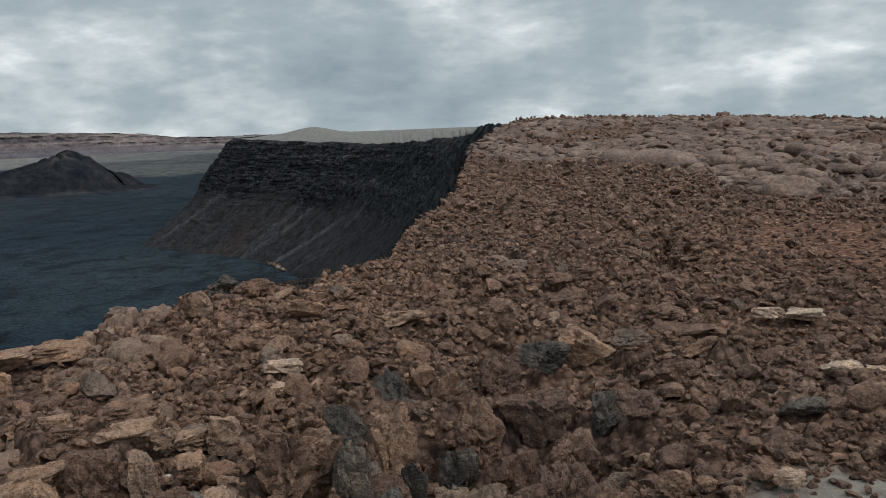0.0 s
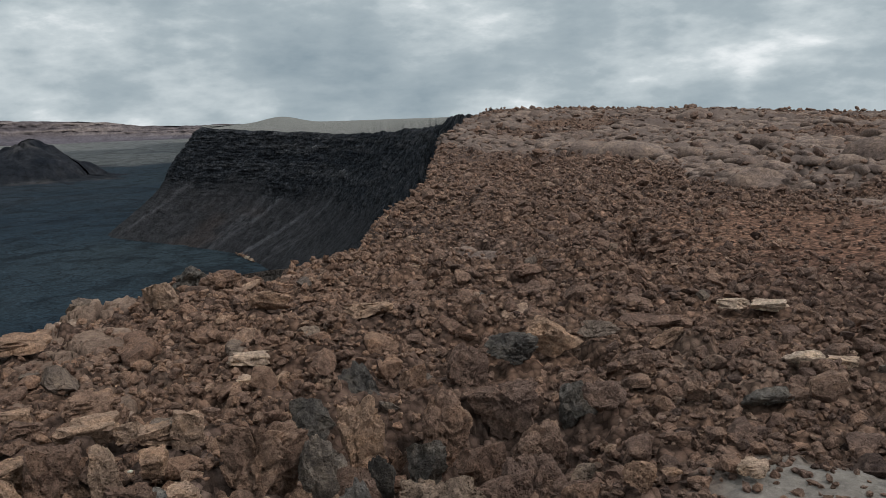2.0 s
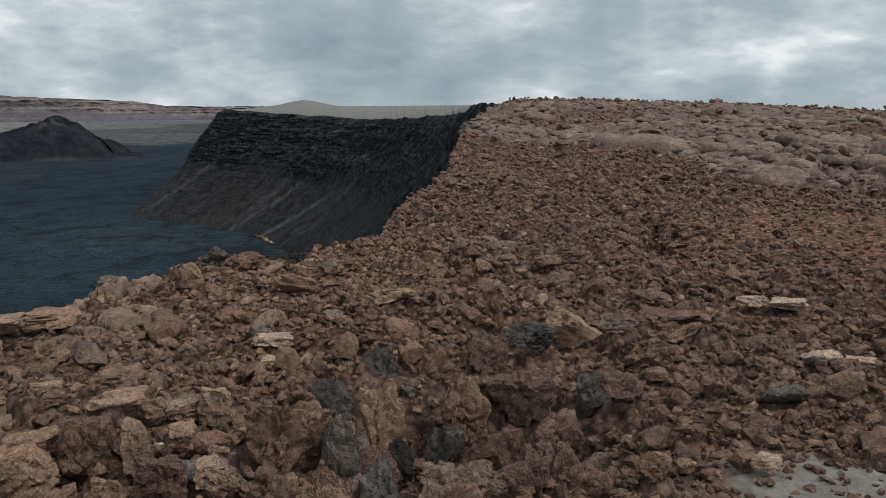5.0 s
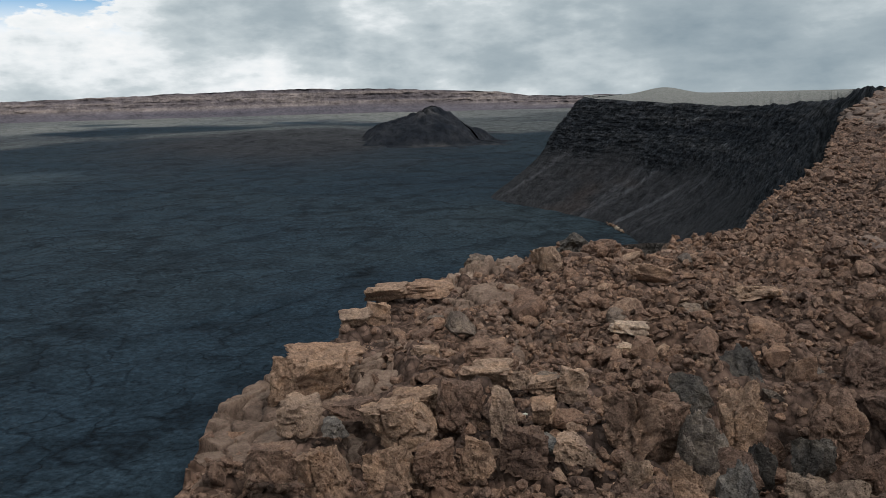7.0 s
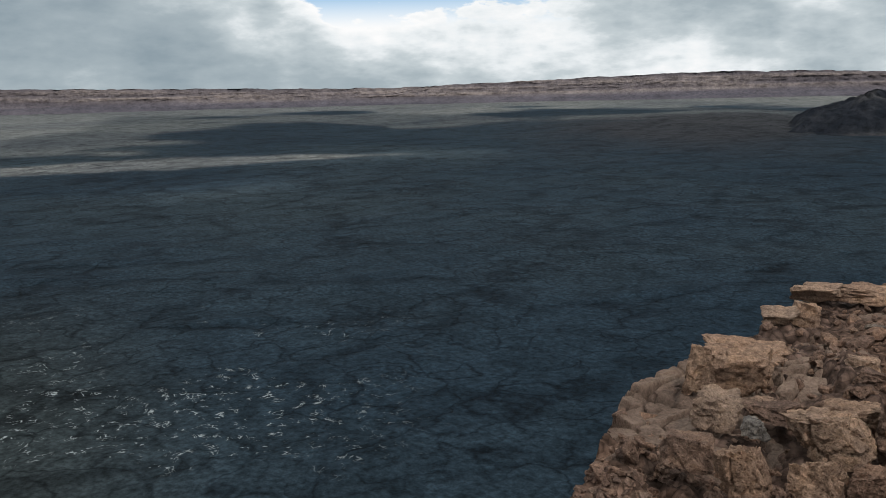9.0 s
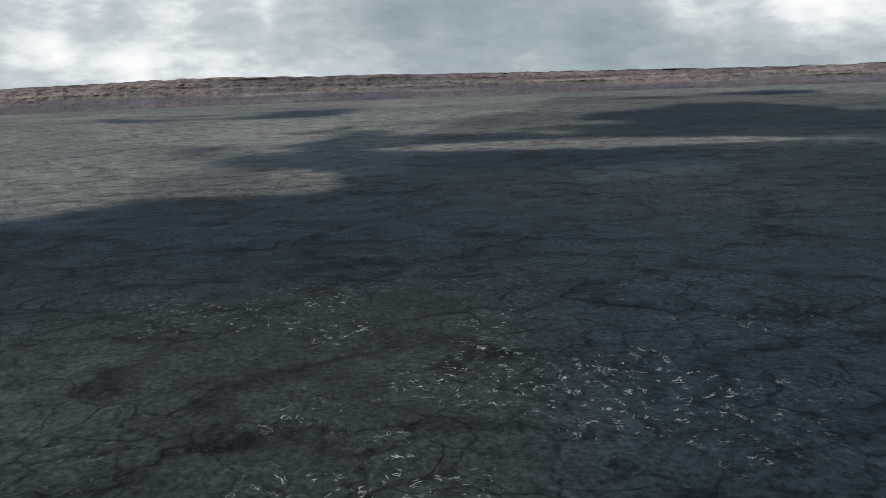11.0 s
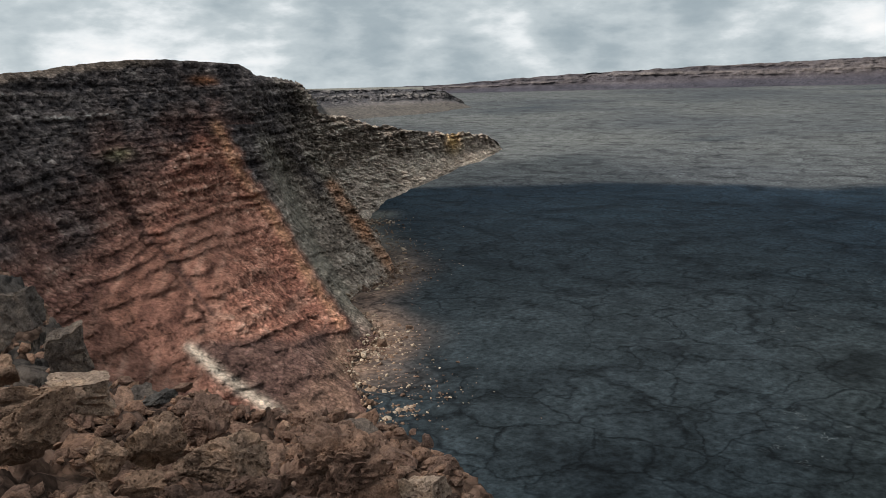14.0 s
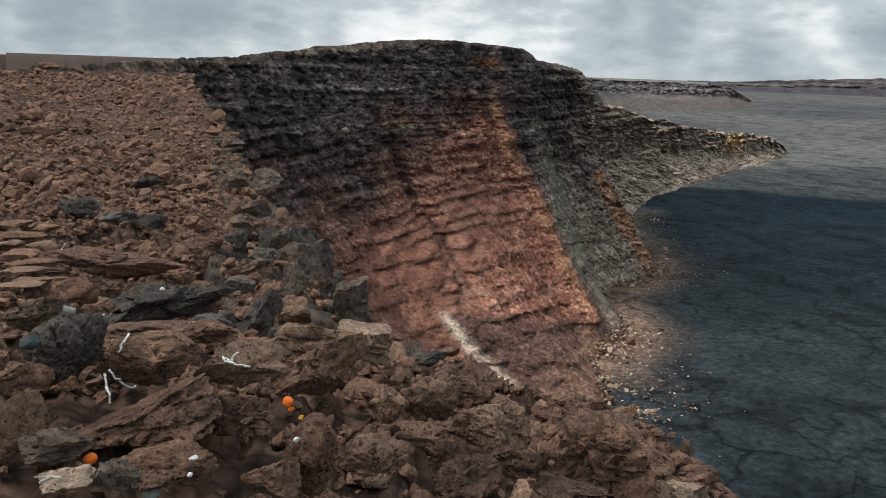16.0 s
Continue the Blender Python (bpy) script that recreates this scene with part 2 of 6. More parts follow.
def boulder_rock(name, stops, per_island=False, grain=0.10, relief=0.03, tan_west=False):
    m, nt, b = surface(name)
    tc = nt.nodes.new("ShaderNodeNewGeometry")
    pos = tc.outputs["Position"]
    if per_island:
        rnd = tc.outputs["Random Per Island"]
    else:
        rnd = nt.nodes.new("ShaderNodeObjectInfo").outputs["Random"]
    base = ramp(nt, rnd, stops)
    if tan_west:
        # the crust along the edge has weathered to tan
        xyz = nt.nodes.new("ShaderNodeSeparateXYZ")
        wire(nt, pos, xyz.inputs[0])
        reach = mathn(nt, "ADD", xyz.outputs[0], mathn(nt, "MULTIPLY", noisen(nt, pos, 0.6, 3), 3.0))
        west = mathn(nt, "MULTIPLY", ramp(nt, mathn(nt, "MULTIPLY", reach, 0.1), [(0.0, 1.0), (0.32, 0.0)]), ramp(nt, mathn(nt, "MULTIPLY", xyz.outputs[1], 0.1), [(0.3, 0.0), (0.5, 1.0)]))
        base = mix(nt, west, base, mix(nt, 1.0, base, (1.16, 1.12, 1.06), "MULTIPLY"))
        base = mix(nt, ramp(nt, mathn(nt, "ADD", mathn(nt, "MULTIPLY", xyz.outputs[1], 0.1), 1.0), [(0.55, 1.0), (0.9, 0.0)]), base, mix(nt, 1.0, base, (1.5, 1.38, 1.27), "MULTIPLY"))
    n1 = noisen(nt, pos, 0.5 / grain, 5, 0.6)
    n2 = noisen(nt, pos, 2.4 / grain, 8, 0.72)
    n3 = noisen(nt, pos, 0.9 / grain, 4, 0.6, 0.4)
    vor = nt.nodes.new("ShaderNodeTexVoronoi")
    vor.inputs["Scale"].default_value = 4.5 / grain
    wire(nt, pos, vor.inputs["Vector"])
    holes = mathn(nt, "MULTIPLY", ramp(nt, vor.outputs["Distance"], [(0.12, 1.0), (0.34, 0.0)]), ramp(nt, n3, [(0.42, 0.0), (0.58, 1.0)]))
    n4 = noisen(nt, pos, 9.0 / grain, 6, 0.7)
    c = mix(nt, 1.0, base, ramp(nt, n1, [(0.36, (0.76, 0.75, 0.76)), (0.5, (1.0, 0.99, 0.98)), (0.64, (1.26, 1.20, 1.12))]), "MULTIPLY")
    c = mix(nt, 1.0, c, ramp(nt, n2, [(0.36, 0.6), (0.5, 1.0), (0.62, 1.36)]), "MULTIPLY")
    c = mix(nt, 1.0, c, ramp(nt, n4, [(0.36, 0.75), (0.5, 1.0), (0.64, 1.22)]), "MULTIPLY")
    # pits also get a darker colour, for the shade inside them
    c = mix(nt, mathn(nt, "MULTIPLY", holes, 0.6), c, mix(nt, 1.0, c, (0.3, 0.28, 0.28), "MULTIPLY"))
    c = mix(nt, 1.0, c, (0.84, 0.82, 0.81), "MULTIPLY")
    wire(nt, c, b.inputs["Base Color"])
    h = mathn(nt, "ADD", mathn(nt, "ADD", mathn(nt, "MULTIPLY", n2, 0.55), n3), mathn(nt, "ADD", mathn(nt, "MULTIPLY", holes, -0.45), mathn(nt, "MULTIPLY", n4, 0.16)))
    bump(nt, b, h, 1.0, relief * 2.2)
    return m


BROWNS = [(0.0, (0.10, 0.071, 0.061)), (0.2, (0.175, 0.114, 0.090)), (0.45, (0.215, 0.138, 0.104)), (0.6, (0.155, 0.106, 0.088)), (0.8, (0.225, 0.147, 0.111)), (0.95, (0.19, 0.130, 0.105)), (1.0, (0.31, 0.215, 0.163))]
GREYS = [(0.0, (0.12, 0.108, 0.10)), (0.35, (0.205, 0.155, 0.125)), (0.6, (0.15, 0.122, 0.104)), (0.8, (0.235, 0.17, 0.13)), (1.0, (0.185, 0.172, 0.16))]
M_GROUND = tinted_rock("rubble_ground", 0.22, 0.05, 0.3, stones=11.0, harsh=0.8)
M_CRUST = tinted_rock("lava_crust", 0.16, 0.06, 0.5)
M_CLIFF = tinted_rock("layered_cliff", 8.0, 4.0, 0.7, strata=0.35, stones=0.5, harsh=0.45)
M_CONE = tinted_rock("cinder", 14.0, 6.0, 0.6)
M_NORTH = tinted_rock("dark_cliff", 9.0, 4.0, 0.7, strata=0.3, banding=0.07, stones=0.3, harsh=0.5)
M_FAR = tinted_rock("distant_wall", 60.0, 12.0, 0.45, strata=0.08, banding=0.12)
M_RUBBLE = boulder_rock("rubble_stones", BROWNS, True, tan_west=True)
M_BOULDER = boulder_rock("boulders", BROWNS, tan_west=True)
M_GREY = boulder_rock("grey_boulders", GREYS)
M_SLAB = boulder_rock("ropy_lava", [(0.0, (0.15, 0.111, 0.095)), (0.5, (0.185, 0.138, 0.117)), (1.0, (0.225, 0.171, 0.146))], True, 0.3, 0.03)
M_DARK = boulder_rock("dark_boulders", [(0.0, (0.075, 0.067, 0.062)), (0.5, (0.105, 0.094, 0.086)), (1.0, (0.135, 0.118, 0.105))])
M_TAN = boulder_rock("tan_boulders", [(0.0, (0.29, 0.185, 0.132)), (0.5, (0.34, 0.222, 0.157)), (1.0, (0.31, 0.222, 0.17))])
M_PALE = boulder_rock("pale_slabs", [(0.0, (0.44, 0.315, 0.235)), (1.0, (0.50, 0.385, 0.30))])

# ---- the plan: plateau, rim, floor ----
# rim of the ledge round the camera: azimuth, distance
RIM = [(-5.4, 118.0), (-5.0, 110.0), (-3.7, 85.0), (-1.7, 55.8), (-0.6, 28.83), (2.2, 21.39), (4.1, 16.93), (9.2, 14.88), (15.3, 15.62), (21.2, 13.67), (26, 11.9), (29.4, 10.97), (31.4, 9.49), (34.6, 8.65), (36.8, 7.91), (39.8, 7.2), (41, 6.3), (43, 5.3), (50, 4.3), (62, 3.4), (90, 3.0), (115, 3.2), (125, 3.8), (130, 4.6), (134, 5.4), (136, 5.9), (142, 6.1), (150, 7.0), (155.5, 8.3), (156.2, 10.0), (158.1, 12.0), (159, 14.0), (162.8, 18.0), (164.1, 30.0), (166, 48.0), (167, 90.0)]


def rim(az):
    return np.interp(az, [p[0] for p in RIM], [p[1] for p in RIM])


def plateau(x, y):
    """Height of the rim plateau, without rubble."""
    x, y = np.asarray(x, float), np.asarray(y, float)
    h = -0.80 + 0.78 * np.exp(-((x - 0.8) ** 2 + (y + 1.0) ** 2) / (2 * 2.6 ** 2))
    h = h + 0.80 * np.exp(-((x + 0.2) ** 2 + (y + 4.5) ** 2) / (2 * 1.6 ** 2))
    h = h - 0.8 * np.exp(-(((x - 0.1) / 1.25) ** 2 + ((y - 6.7) / 1.0) ** 2) ** 2)
    h = h - 7.0 * smooth(70, 700, -y)
    h = h + 3.05 * np.exp(-((x - 12) ** 2 / (2 * 34 ** 2) + (y - 118) ** 2 / (2 * 40 ** 2)))
    # the shield falls away behind the rise
    h = h - 0.024 * np.maximum(0, np.hypot(x, y) - 128) * smooth(0, 12, x) * smooth(0, 30, y)
    h = h - 0.25 * smooth(5, 10, np.hypot(x, y)) * smooth(4, -6, x)
    return h


def floor_z(r):
    return EYE - np.interp(r, [0, 900, 4300, 6000], [120, 120, 58, 58])


def ground_relief(x, y, r):
    """Rubble, ropy slabs and gravel as relief on the plateau; also a mask of smooth slabs and one of gravel."""
    az = np.degrees(np.arctan2(-x, y))
    begin = np.interp(az, [-32, -22, -17, -13, -6, 0, 8], [15, 17, 26, 36, 41, 50, 60])
    patchy = fbm(x / 6, y / 9, octaves=4, seed=5)
    slab = smooth(-0.08, 0.12, patchy + 0.75 * smooth(-3, 10, r - begin) - 0.5) * smooth(7, 9, r) * smooth(0, 6, y) * smooth(106, 88, r)
    gx, gy = x - 7.5, y - 15
    gravel = np.clip(1.3 * np.exp(-(gx ** 2 / 9 + gy ** 2 / 22)) + 1.6 * np.exp(-((x - 2.45) ** 2 / 0.5 + (y - 5.05) ** 2 / 0.55)), 0, 1)
    slab = slab * (1 - gravel)
    # pillows and toes of ropy lava, with deep creases
    wx, wy = x + 0.5 * fbm(x / 1.4, y / 1.4, octaves=3, seed=3), y + 0.5 * fbm(x / 1.4, y / 1.4, octaves=3, seed=6)
    f1, f2 = cells(wx / 1.5, wy / 0.95, seed=2)
    t1, t2 = cells(wx / 0.55, wy / 0.42, seed=31)
    lobes = 0.55 * np.clip(f2 - f1, 0, 0.6) ** 0.6 + 0.16 * np.clip(t2 - t1, 0, 0.6) ** 0.6 - 0.3 + 0.7 * fbm(x / 5, y / 5, octaves=3, seed=33)
    # broken blocks of three sizes, each with a slanting top, parted by gaps
    vx, vy = x + 0.10 * fbm(x * 3, y * 3, octaves=3, seed=34), y + 0.10 * fbm(x * 3, y * 3, octaves=3, seed=35)
    b1, e1 = facets(vx / 0.62, vy / 0.62, 36, 1.5)
    b2, e2 = facets(vx / 0.24, vy / 0.24, 37, 1.6)
    b3, e3 = facets(vx / 0.105, vy / 0.105, 38, 1.6)
    mixed = smooth(-0.15, 0.25, fbm(x / 2.2, y / 2.2, octaves=3, seed=39))
    near = smooth(44, 18, r)
    block = lambda b, e, w: (np.clip(b, -1, 1) + 1.2) * smooth(0.0, w, e) - 1.2
    stones = mixed * 0.09 * block(b1, e1, 0.45) + 0.042 * block(b2, e2, 0.45)
    stones = stones + near * 0.014 * block(b3, e3, 0.45)
    stones = stones + 0.16 * fbm(x / 1.5, y / 1.5, octaves=3, seed=8)
    stones = stones + smooth(20, 60, r) * 0.35 * fbm(x / 2.5, y / 2.5, octaves=4, seed=12, gain=0.7)
    # open fissures here and there
    p1, p2 = cells(wx / 3.4, wy / 4.2, seed=41)
    hole = smooth(0.13, 0.0, p2 - p1) * smooth(0.1, 0.3, fbm(x / 3, y / 3, octaves=2, seed=42)) * smooth(6, 9, r)
    h = stones * (1 - slab) * (1 - 0.88 * gravel) + slab * lobes - 0.55 * hole * (1 - gravel)
    return h, slab, gravel


def patch(x, y):
    """The pale sandy patch beside the path."""
    return np.clip(1.5 * np.exp(-((x - 2.45) ** 2 / 0.5 + (y - 5.05) ** 2 / 0.5)) + 0.25 * fbm(x / 0.3, y / 0.3, octaves=3, seed=25), 0, 1)


def ground_tint(x, y, slab, gravel):
    t = fbm(x / 3, y / 3, octaves=4, seed=21) * 0.5 + 0.5
    c = palette(t, [(0.2, (0.105, 0.07, 0.056)), (0.45, (0.15, 0.093, 0.069)), (0.6, (0.18, 0.107, 0.074)), (0.8, (0.19, 0.125, 0.094))])
    s = palette(t, [(0.3, (0.145, 0.106, 0.09)), (0.7, (0.20, 0.148, 0.122))])
    g = palette(t, [(0.3, (0.17, 0.09, 0.062)), (0.7, (0.22, 0.122, 0.082))])
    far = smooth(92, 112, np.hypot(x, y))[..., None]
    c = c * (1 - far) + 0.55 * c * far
    near = smooth(0.15, 0.75, patch(x, y))[..., None]
    c = c * (1 - slab[..., None]) + s * slab[..., None]
    c = c * (1 - gravel[..., None]) + g * gravel[..., None]
    return c * (1 - near) + np.array((0.25, 0.215, 0.185)) * near


def build_ground():
    az = np.concatenate([np.arange(-38, -31, 0.5), np.arange(-31, 44, 0.14), np.arange(44, 124, 2.0), np.arange(124, 184, 0.18), np.arange(184, 322.1, 3.0)])
    edge = np.where((az > -5.4) & (az < 167), rim(az), 1e9)
    r = np.concatenate([[0.02], 0.5 * np.exp(np.linspace(0, 1, 40)[:-1] * np.log(4 / 0.5)), 4 * np.exp(np.linspace(0, 1, 500)[:-1] * np.log(130 / 4)), np.linspace(130, 190, 12), 190 * np.exp(np.linspace(0, 1, 25)[1:] * np.log(4900 / 190))])
    rr = np.minimum(r[None, :], edge[:, None])
    x, y = polar(az[:, None], rr)
    over = r[None, :] >= edge[:, None]
    h, slab, gravel = ground_relief(x, y, rr)
    z = plateau(x, y) + h * smooth(190, 100, rr) * smooth(0.6, 2.5, rr) - 0.3 * over
    v = np.stack([x, y, z], -1).reshape(-1, 3)
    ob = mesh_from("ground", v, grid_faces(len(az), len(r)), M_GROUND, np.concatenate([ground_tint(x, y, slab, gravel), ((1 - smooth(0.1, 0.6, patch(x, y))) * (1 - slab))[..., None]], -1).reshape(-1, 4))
    return tagged(ob, "brown volcanic rubble ground of the crater rim plateau", "ground", kind="structure")


build_ground()


def build_outcrop(name, az0, az1, r0, step, seed, label, tint):
    """Solid broken lava along the rim: fused blocks parted by cracks, stepping down over the edge."""
    az = np.arange(az0, az1, step)
    k = np.linspace(0, 1, 250)
    e = rim(az)
    rr = np.minimum(r0 * np.exp(k[None, :] * 1.12 * np.log(e / r0)[:, None]), e[:, None] * 1.015)
    past = np.clip((k - 1 / 1.12) * 1.12 / 0.12, 0, 1)[None, :] + 0 * rr
    x, y = polar(az[:, None], rr)
    wx, wy = x + 0.25 * fbm(x * 1.3, y * 1.3, octaves=3, seed=seed), y + 0.25 * fbm(x * 1.3, y * 1.3, octaves=3, seed=seed + 1)
    big, e1 = facets(wx / 0.75, wy / 0.95, seed + 2, 1.8)
    sml, e2 = facets(wx / 0.22, wy / 0.34, seed + 3, 1.8)
    big = np.clip(big, -1.1, 1.0)
    crack = smooth(0.10, 0.0, e1) * smooth(-0.35, 0.0, fbm(x / 1.2, y / 1.2, octaves=2, seed=seed + 4))
    small = smooth(0.14, 0.0, e2) * smooth(-0.2, 0.2, fbm(x / 0.9, y / 0.9, octaves=2, seed=seed + 5))
    big, sml = (big + 1) * smooth(0, 0.16, e1) - 1, (sml + 1) * smooth(0, 0.25, e2) - 1
    h = -0.05 + 0.055 * big + 0.028 * sml + 0.10 * fbm(x / 1.3, y / 1.3, octaves=3, seed=seed + 7) + 0.02 * fbm(x / 0.09, y / 0.09, octaves=3, seed=seed + 8, gain=0.7) - 0.15 * crack - 0.05 * small
    sx = smooth(0, 0.08, (az - az0) / (az1 - az0)) * smooth(1, 0.96, (az - az0) / (az1 - az0))
    h = h * 1.0 - 0.35 * (1 - sx[:, None] * smooth(0, 0.12, k)[None, :])
    drop = 2.6 * past * (1 + 0.25 * fbm(az[:, None] * 0.9 + 0 * x, past * 5, octaves=3, seed=seed + 10))
    out = 0.16 * past * fbm(az[:, None] * 0.7 + 0 * x, past * 4, octaves=4, seed=seed + 11) * rr / 3
    x, y = polar(az[:, None], rr + out)
    z = plateau(x, y) + h - drop
    # tint drops along the cracks, adding painted shade to their depth
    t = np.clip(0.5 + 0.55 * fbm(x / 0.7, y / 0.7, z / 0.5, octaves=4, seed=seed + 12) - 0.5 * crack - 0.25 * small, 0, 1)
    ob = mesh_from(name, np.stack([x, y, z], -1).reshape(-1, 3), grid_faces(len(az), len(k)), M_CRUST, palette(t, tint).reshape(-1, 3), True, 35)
    return tagged(ob, label, "rock outcrop", kind="structure")


TANS = [(0.1, (0.08, 0.06, 0.05)), (0.35, (0.19, 0.127, 0.096)), (0.65, (0.275, 0.186, 0.138)), (0.95, (0.36, 0.26, 0.197))]
DIMS = [(0.1, (0.035, 0.032, 0.031)), (0.4, (0.085, 0.07, 0.06)), (0.65, (0.14, 0.108, 0.088)), (0.95, (0.215, 0.165, 0.13))]
build_outcrop("rock_outcrop_1", 17, 43.5, 5.6, 0.11, 301, "tan fused and cracked lava crust along the ledge edge", TANS)
build_outcrop("rock_outcrop_2", 150, 166.5, 6.5, 0.09, 331, "grey-brown broken lava crust along the rim edge", DIMS)


def loft(name, top, foot, nu, nv, steep, mat, tint, rough_h, seed, label, category, gully=1.0, bench=1.0, back=None, backmax=99, lower=0.3, blocky=0.28, plain=(0.16, 0.15, 0.13), kind="structure", carve=None, coarse=None):
    """A cliff between a rim line and a foot line, both (azimuth, distance[, height above the eye]), point by point."""
    tx, ty = polar(np.array([p[0] for p in top]), np.array([p[1] for p in top]))
    fx, fy = polar(np.array([p[0] for p in foot]), np.array([p[1] for p in foot]))
    tz = np.array([p[2] for p in top]) + EYE
    fz = floor_z(np.array([p[1] for p in foot])) - 2.0 if len(foot[0]) == 2 else np.array([p[2] for p in foot]) + EYE
    s = np.concatenate([[0], np.cumsum(np.hypot(np.diff(tx), np.diff(ty)) / np.maximum(60, np.hypot(tx, ty)[1:]) + 0.002)])
    s /= s[-1]
    u = np.linspace(0, 1, nu)
    kn = np.interp(u, s, np.arange(len(top)))[:, None]
    cv = lambda a: np.convolve(np.pad(np.interp(u, s, a), 9, "edge"), np.hanning(21)[1:-1] / np.hanning(21).sum(), "valid")
    tx, ty, tz, fx, fy, fz = (cv(a) for a in (tx, ty, tz, fx, fy, fz))
    run_ = np.concatenate([[0], np.cumsum(np.hypot(np.diff(tx), np.diff(ty)))])
    tz = tz + rough_h * 0.4 * fbm(run_ / (rough_h * 5), 0 * run_, octaves=4, seed=seed + 90, gain=0.7) * (coarse(kn[:, 0]) if coarse else 1)
    v = np.linspace(0, 1, nv)
    brk, run = steep          # share of the height that is steep, and its share of the run
    g = np.where(v < brk, run * v / brk, run + (1 - run) * np.maximum(0, (v - brk) / (1 - brk)) ** 1.3)
    x = tx[:, None] + (fx - tx)[:, None] * g
    y = ty[:, None] + (fy - ty)[:, None] * g
    z = tz[:, None] + (fz - tz)[:, None] * v
    nx, ny = fx - tx, fy - ty
    ln = np.hypot(nx, ny) + 1e-6
    nx, ny = (nx / ln)[:, None], (ny / ln)[:, None]
    fade = np.minimum(smooth(0, 0.03, v), smooth(1, 0.9, v))[None, :]
    al = np.concatenate([[0], np.cumsum(np.hypot(np.diff(tx + fx), np.diff(ty + fy)) / 2)])[:, None]
    k = rough_h
    gul = fbm(al / (k * 5), z / (k * 22), octaves=5, seed=seed, ridged=True)
    ben = fbm(al / (k * 30), z / (k * 0.9), octaves=3, seed=seed + 40)
    fine = fbm(x / k, y / k, z / k, octaves=5, seed=seed + 60, gain=0.72)
    hard = smooth(brk + 0.12, brk - 0.12, v + 0.12 * fbm(al / (k * 6), v * 2 + 0 * al, octaves=3, seed=seed + 5))
    blk, edge_ = facets(al / (k * 1.1) + 0.4 * fine, z / (k * 0.7), seed + 70, 1.4)
    rugged = blocky * (0.55 + 0.45 * hard)
    fine = np.clip(fine + rugged * blk - 1.6 * rugged * smooth(0.12, 0.0, edge_), -1, 1)
    d = k * (gully * 1.4 * gul * (0.35 + 0.65 * hard) + bench * 0.45 * ben * (lower * 0.4 + hard) + 0.95 * fine * (lower + (1 - lower) * hard)) * fade
    if coarse:
        d = d * coarse(kn)
    if carve:
        d = d + carve(x, y, z) * fade
    x, y = x + nx * d, y + ny * d
    col = tint(kn, al, v[None, :] + 0 * al, z, gul, ben, fine, hard, x, y)
    if col.shape[-1] == 3:
        col = np.concatenate([col, hard[..., None]], -1)
    if back:
        m = 14
        e = np.linspace(0, 1, m)[1:][::-1] ** 2
        r0, a0 = np.hypot(x[:, 0], y[:, 0]), np.degrees(np.arctan2(-x[:, 0], y[:, 0]))
        low = kn > backmax
        rb = r0[:, None] + np.where(low, 180, 4900 - r0[:, None]) * e
        bx, by = polar(a0[:, None], rb)
        bz = z[:, :1] + (EYE + back(a0[:, None], rb) - z[:, :1]) * smooth(0, 0.6, e)
        bz = np.where(low, z[:, :1] + (floor_z(rb) - 6 - z[:, :1]) * e, bz)
        x, y, z = np.hstack([bx, x]), np.hstack([by, y]), np.hstack([bz, z])
        col = np.concatenate([np.repeat(col[:, :1] * 0 + np.array((*plain, 0.0)), m - 1, 1), col], 1)
        nv += m - 1
    ob = mesh_from(name, np.stack([x, y, z], -1).reshape(-1, 3), grid_faces(nu, nv, True), mat, col.reshape(-1, 4))
    return tagged(ob, label, category, kind=kind)


# the wall under the ledge
def ledge_tint(kn, al, v, z, gul, ben, fine, hard, x, y):
    return palette(0.5 + 0.5 * fine + 0.2 * ben, [(0.1, (0.07, 0.065, 0.062)), (0.5, (0.14, 0.115, 0.10)), (0.9, (0.21, 0.15, 0.12))])


lt, lf = [], []
for a, r in RIM:
    px, py = polar(a, r)
    lt.append((a, r * 0.995, float(plateau(px, py)) - EYE - 0.2))
    lf.append((a, r + 95))
loft("cliff_ledge", lt, lf, 520, 70, (0.55, 0.22), M_CLIFF, ledge_tint, 1.2, 3, "rough brown cliff dropping from the rim ledge", "cliff", 0.5, 0.8)


# the dark cliff to the north
def north_tint(kn, al, v, z, gul, ben, fine, hard, x, y):
    t = 0.5 + 0.35 * fine + 0.3 * ben * hard
    c = palette(t, [(0.1, (0.018, 0.020, 0.025)), (0.5, (0.034, 0.036, 0.041)), (0.8, (0.066, 0.064, 0.066)), (1.0, (0.14, 0.13, 0.125))])
    tal = palette(t, [(0.2, (0.026, 0.026, 0.029)), (0.8, (0.052, 0.049, 0.05))])
    stk = smooth(0.25, 0.7, fbm(al / 16 + v * 3, v * 1.2, octaves=4, seed=79)) * smooth(0.3, 0.6, v)
    c = c * (1 + 0.9 * stk[..., None] * np.array((1.0, 0.95, 0.9)))
    tal = tal * (1 + 1.1 * stk[..., None])
    red = smooth(0.25, 0.6, fbm(al / 160, v * 3, octaves=3, seed=77)) * smooth(0.5, 0.75, v)
    c = c * hard[..., None] + tal * (1 - hard)[..., None]
    return c * (1 - 0.5 * red[..., None]) + np.array((0.06, 0.044, 0.038)) * 0.5 * red[..., None]


def flat_back(a, r):
    hill = 26 * np.exp(-((a - 8.9) / 1.6) ** 2) * np.exp(-((r - 2600) / 700) ** 2)
    return -0.5 + hill + 0 * r


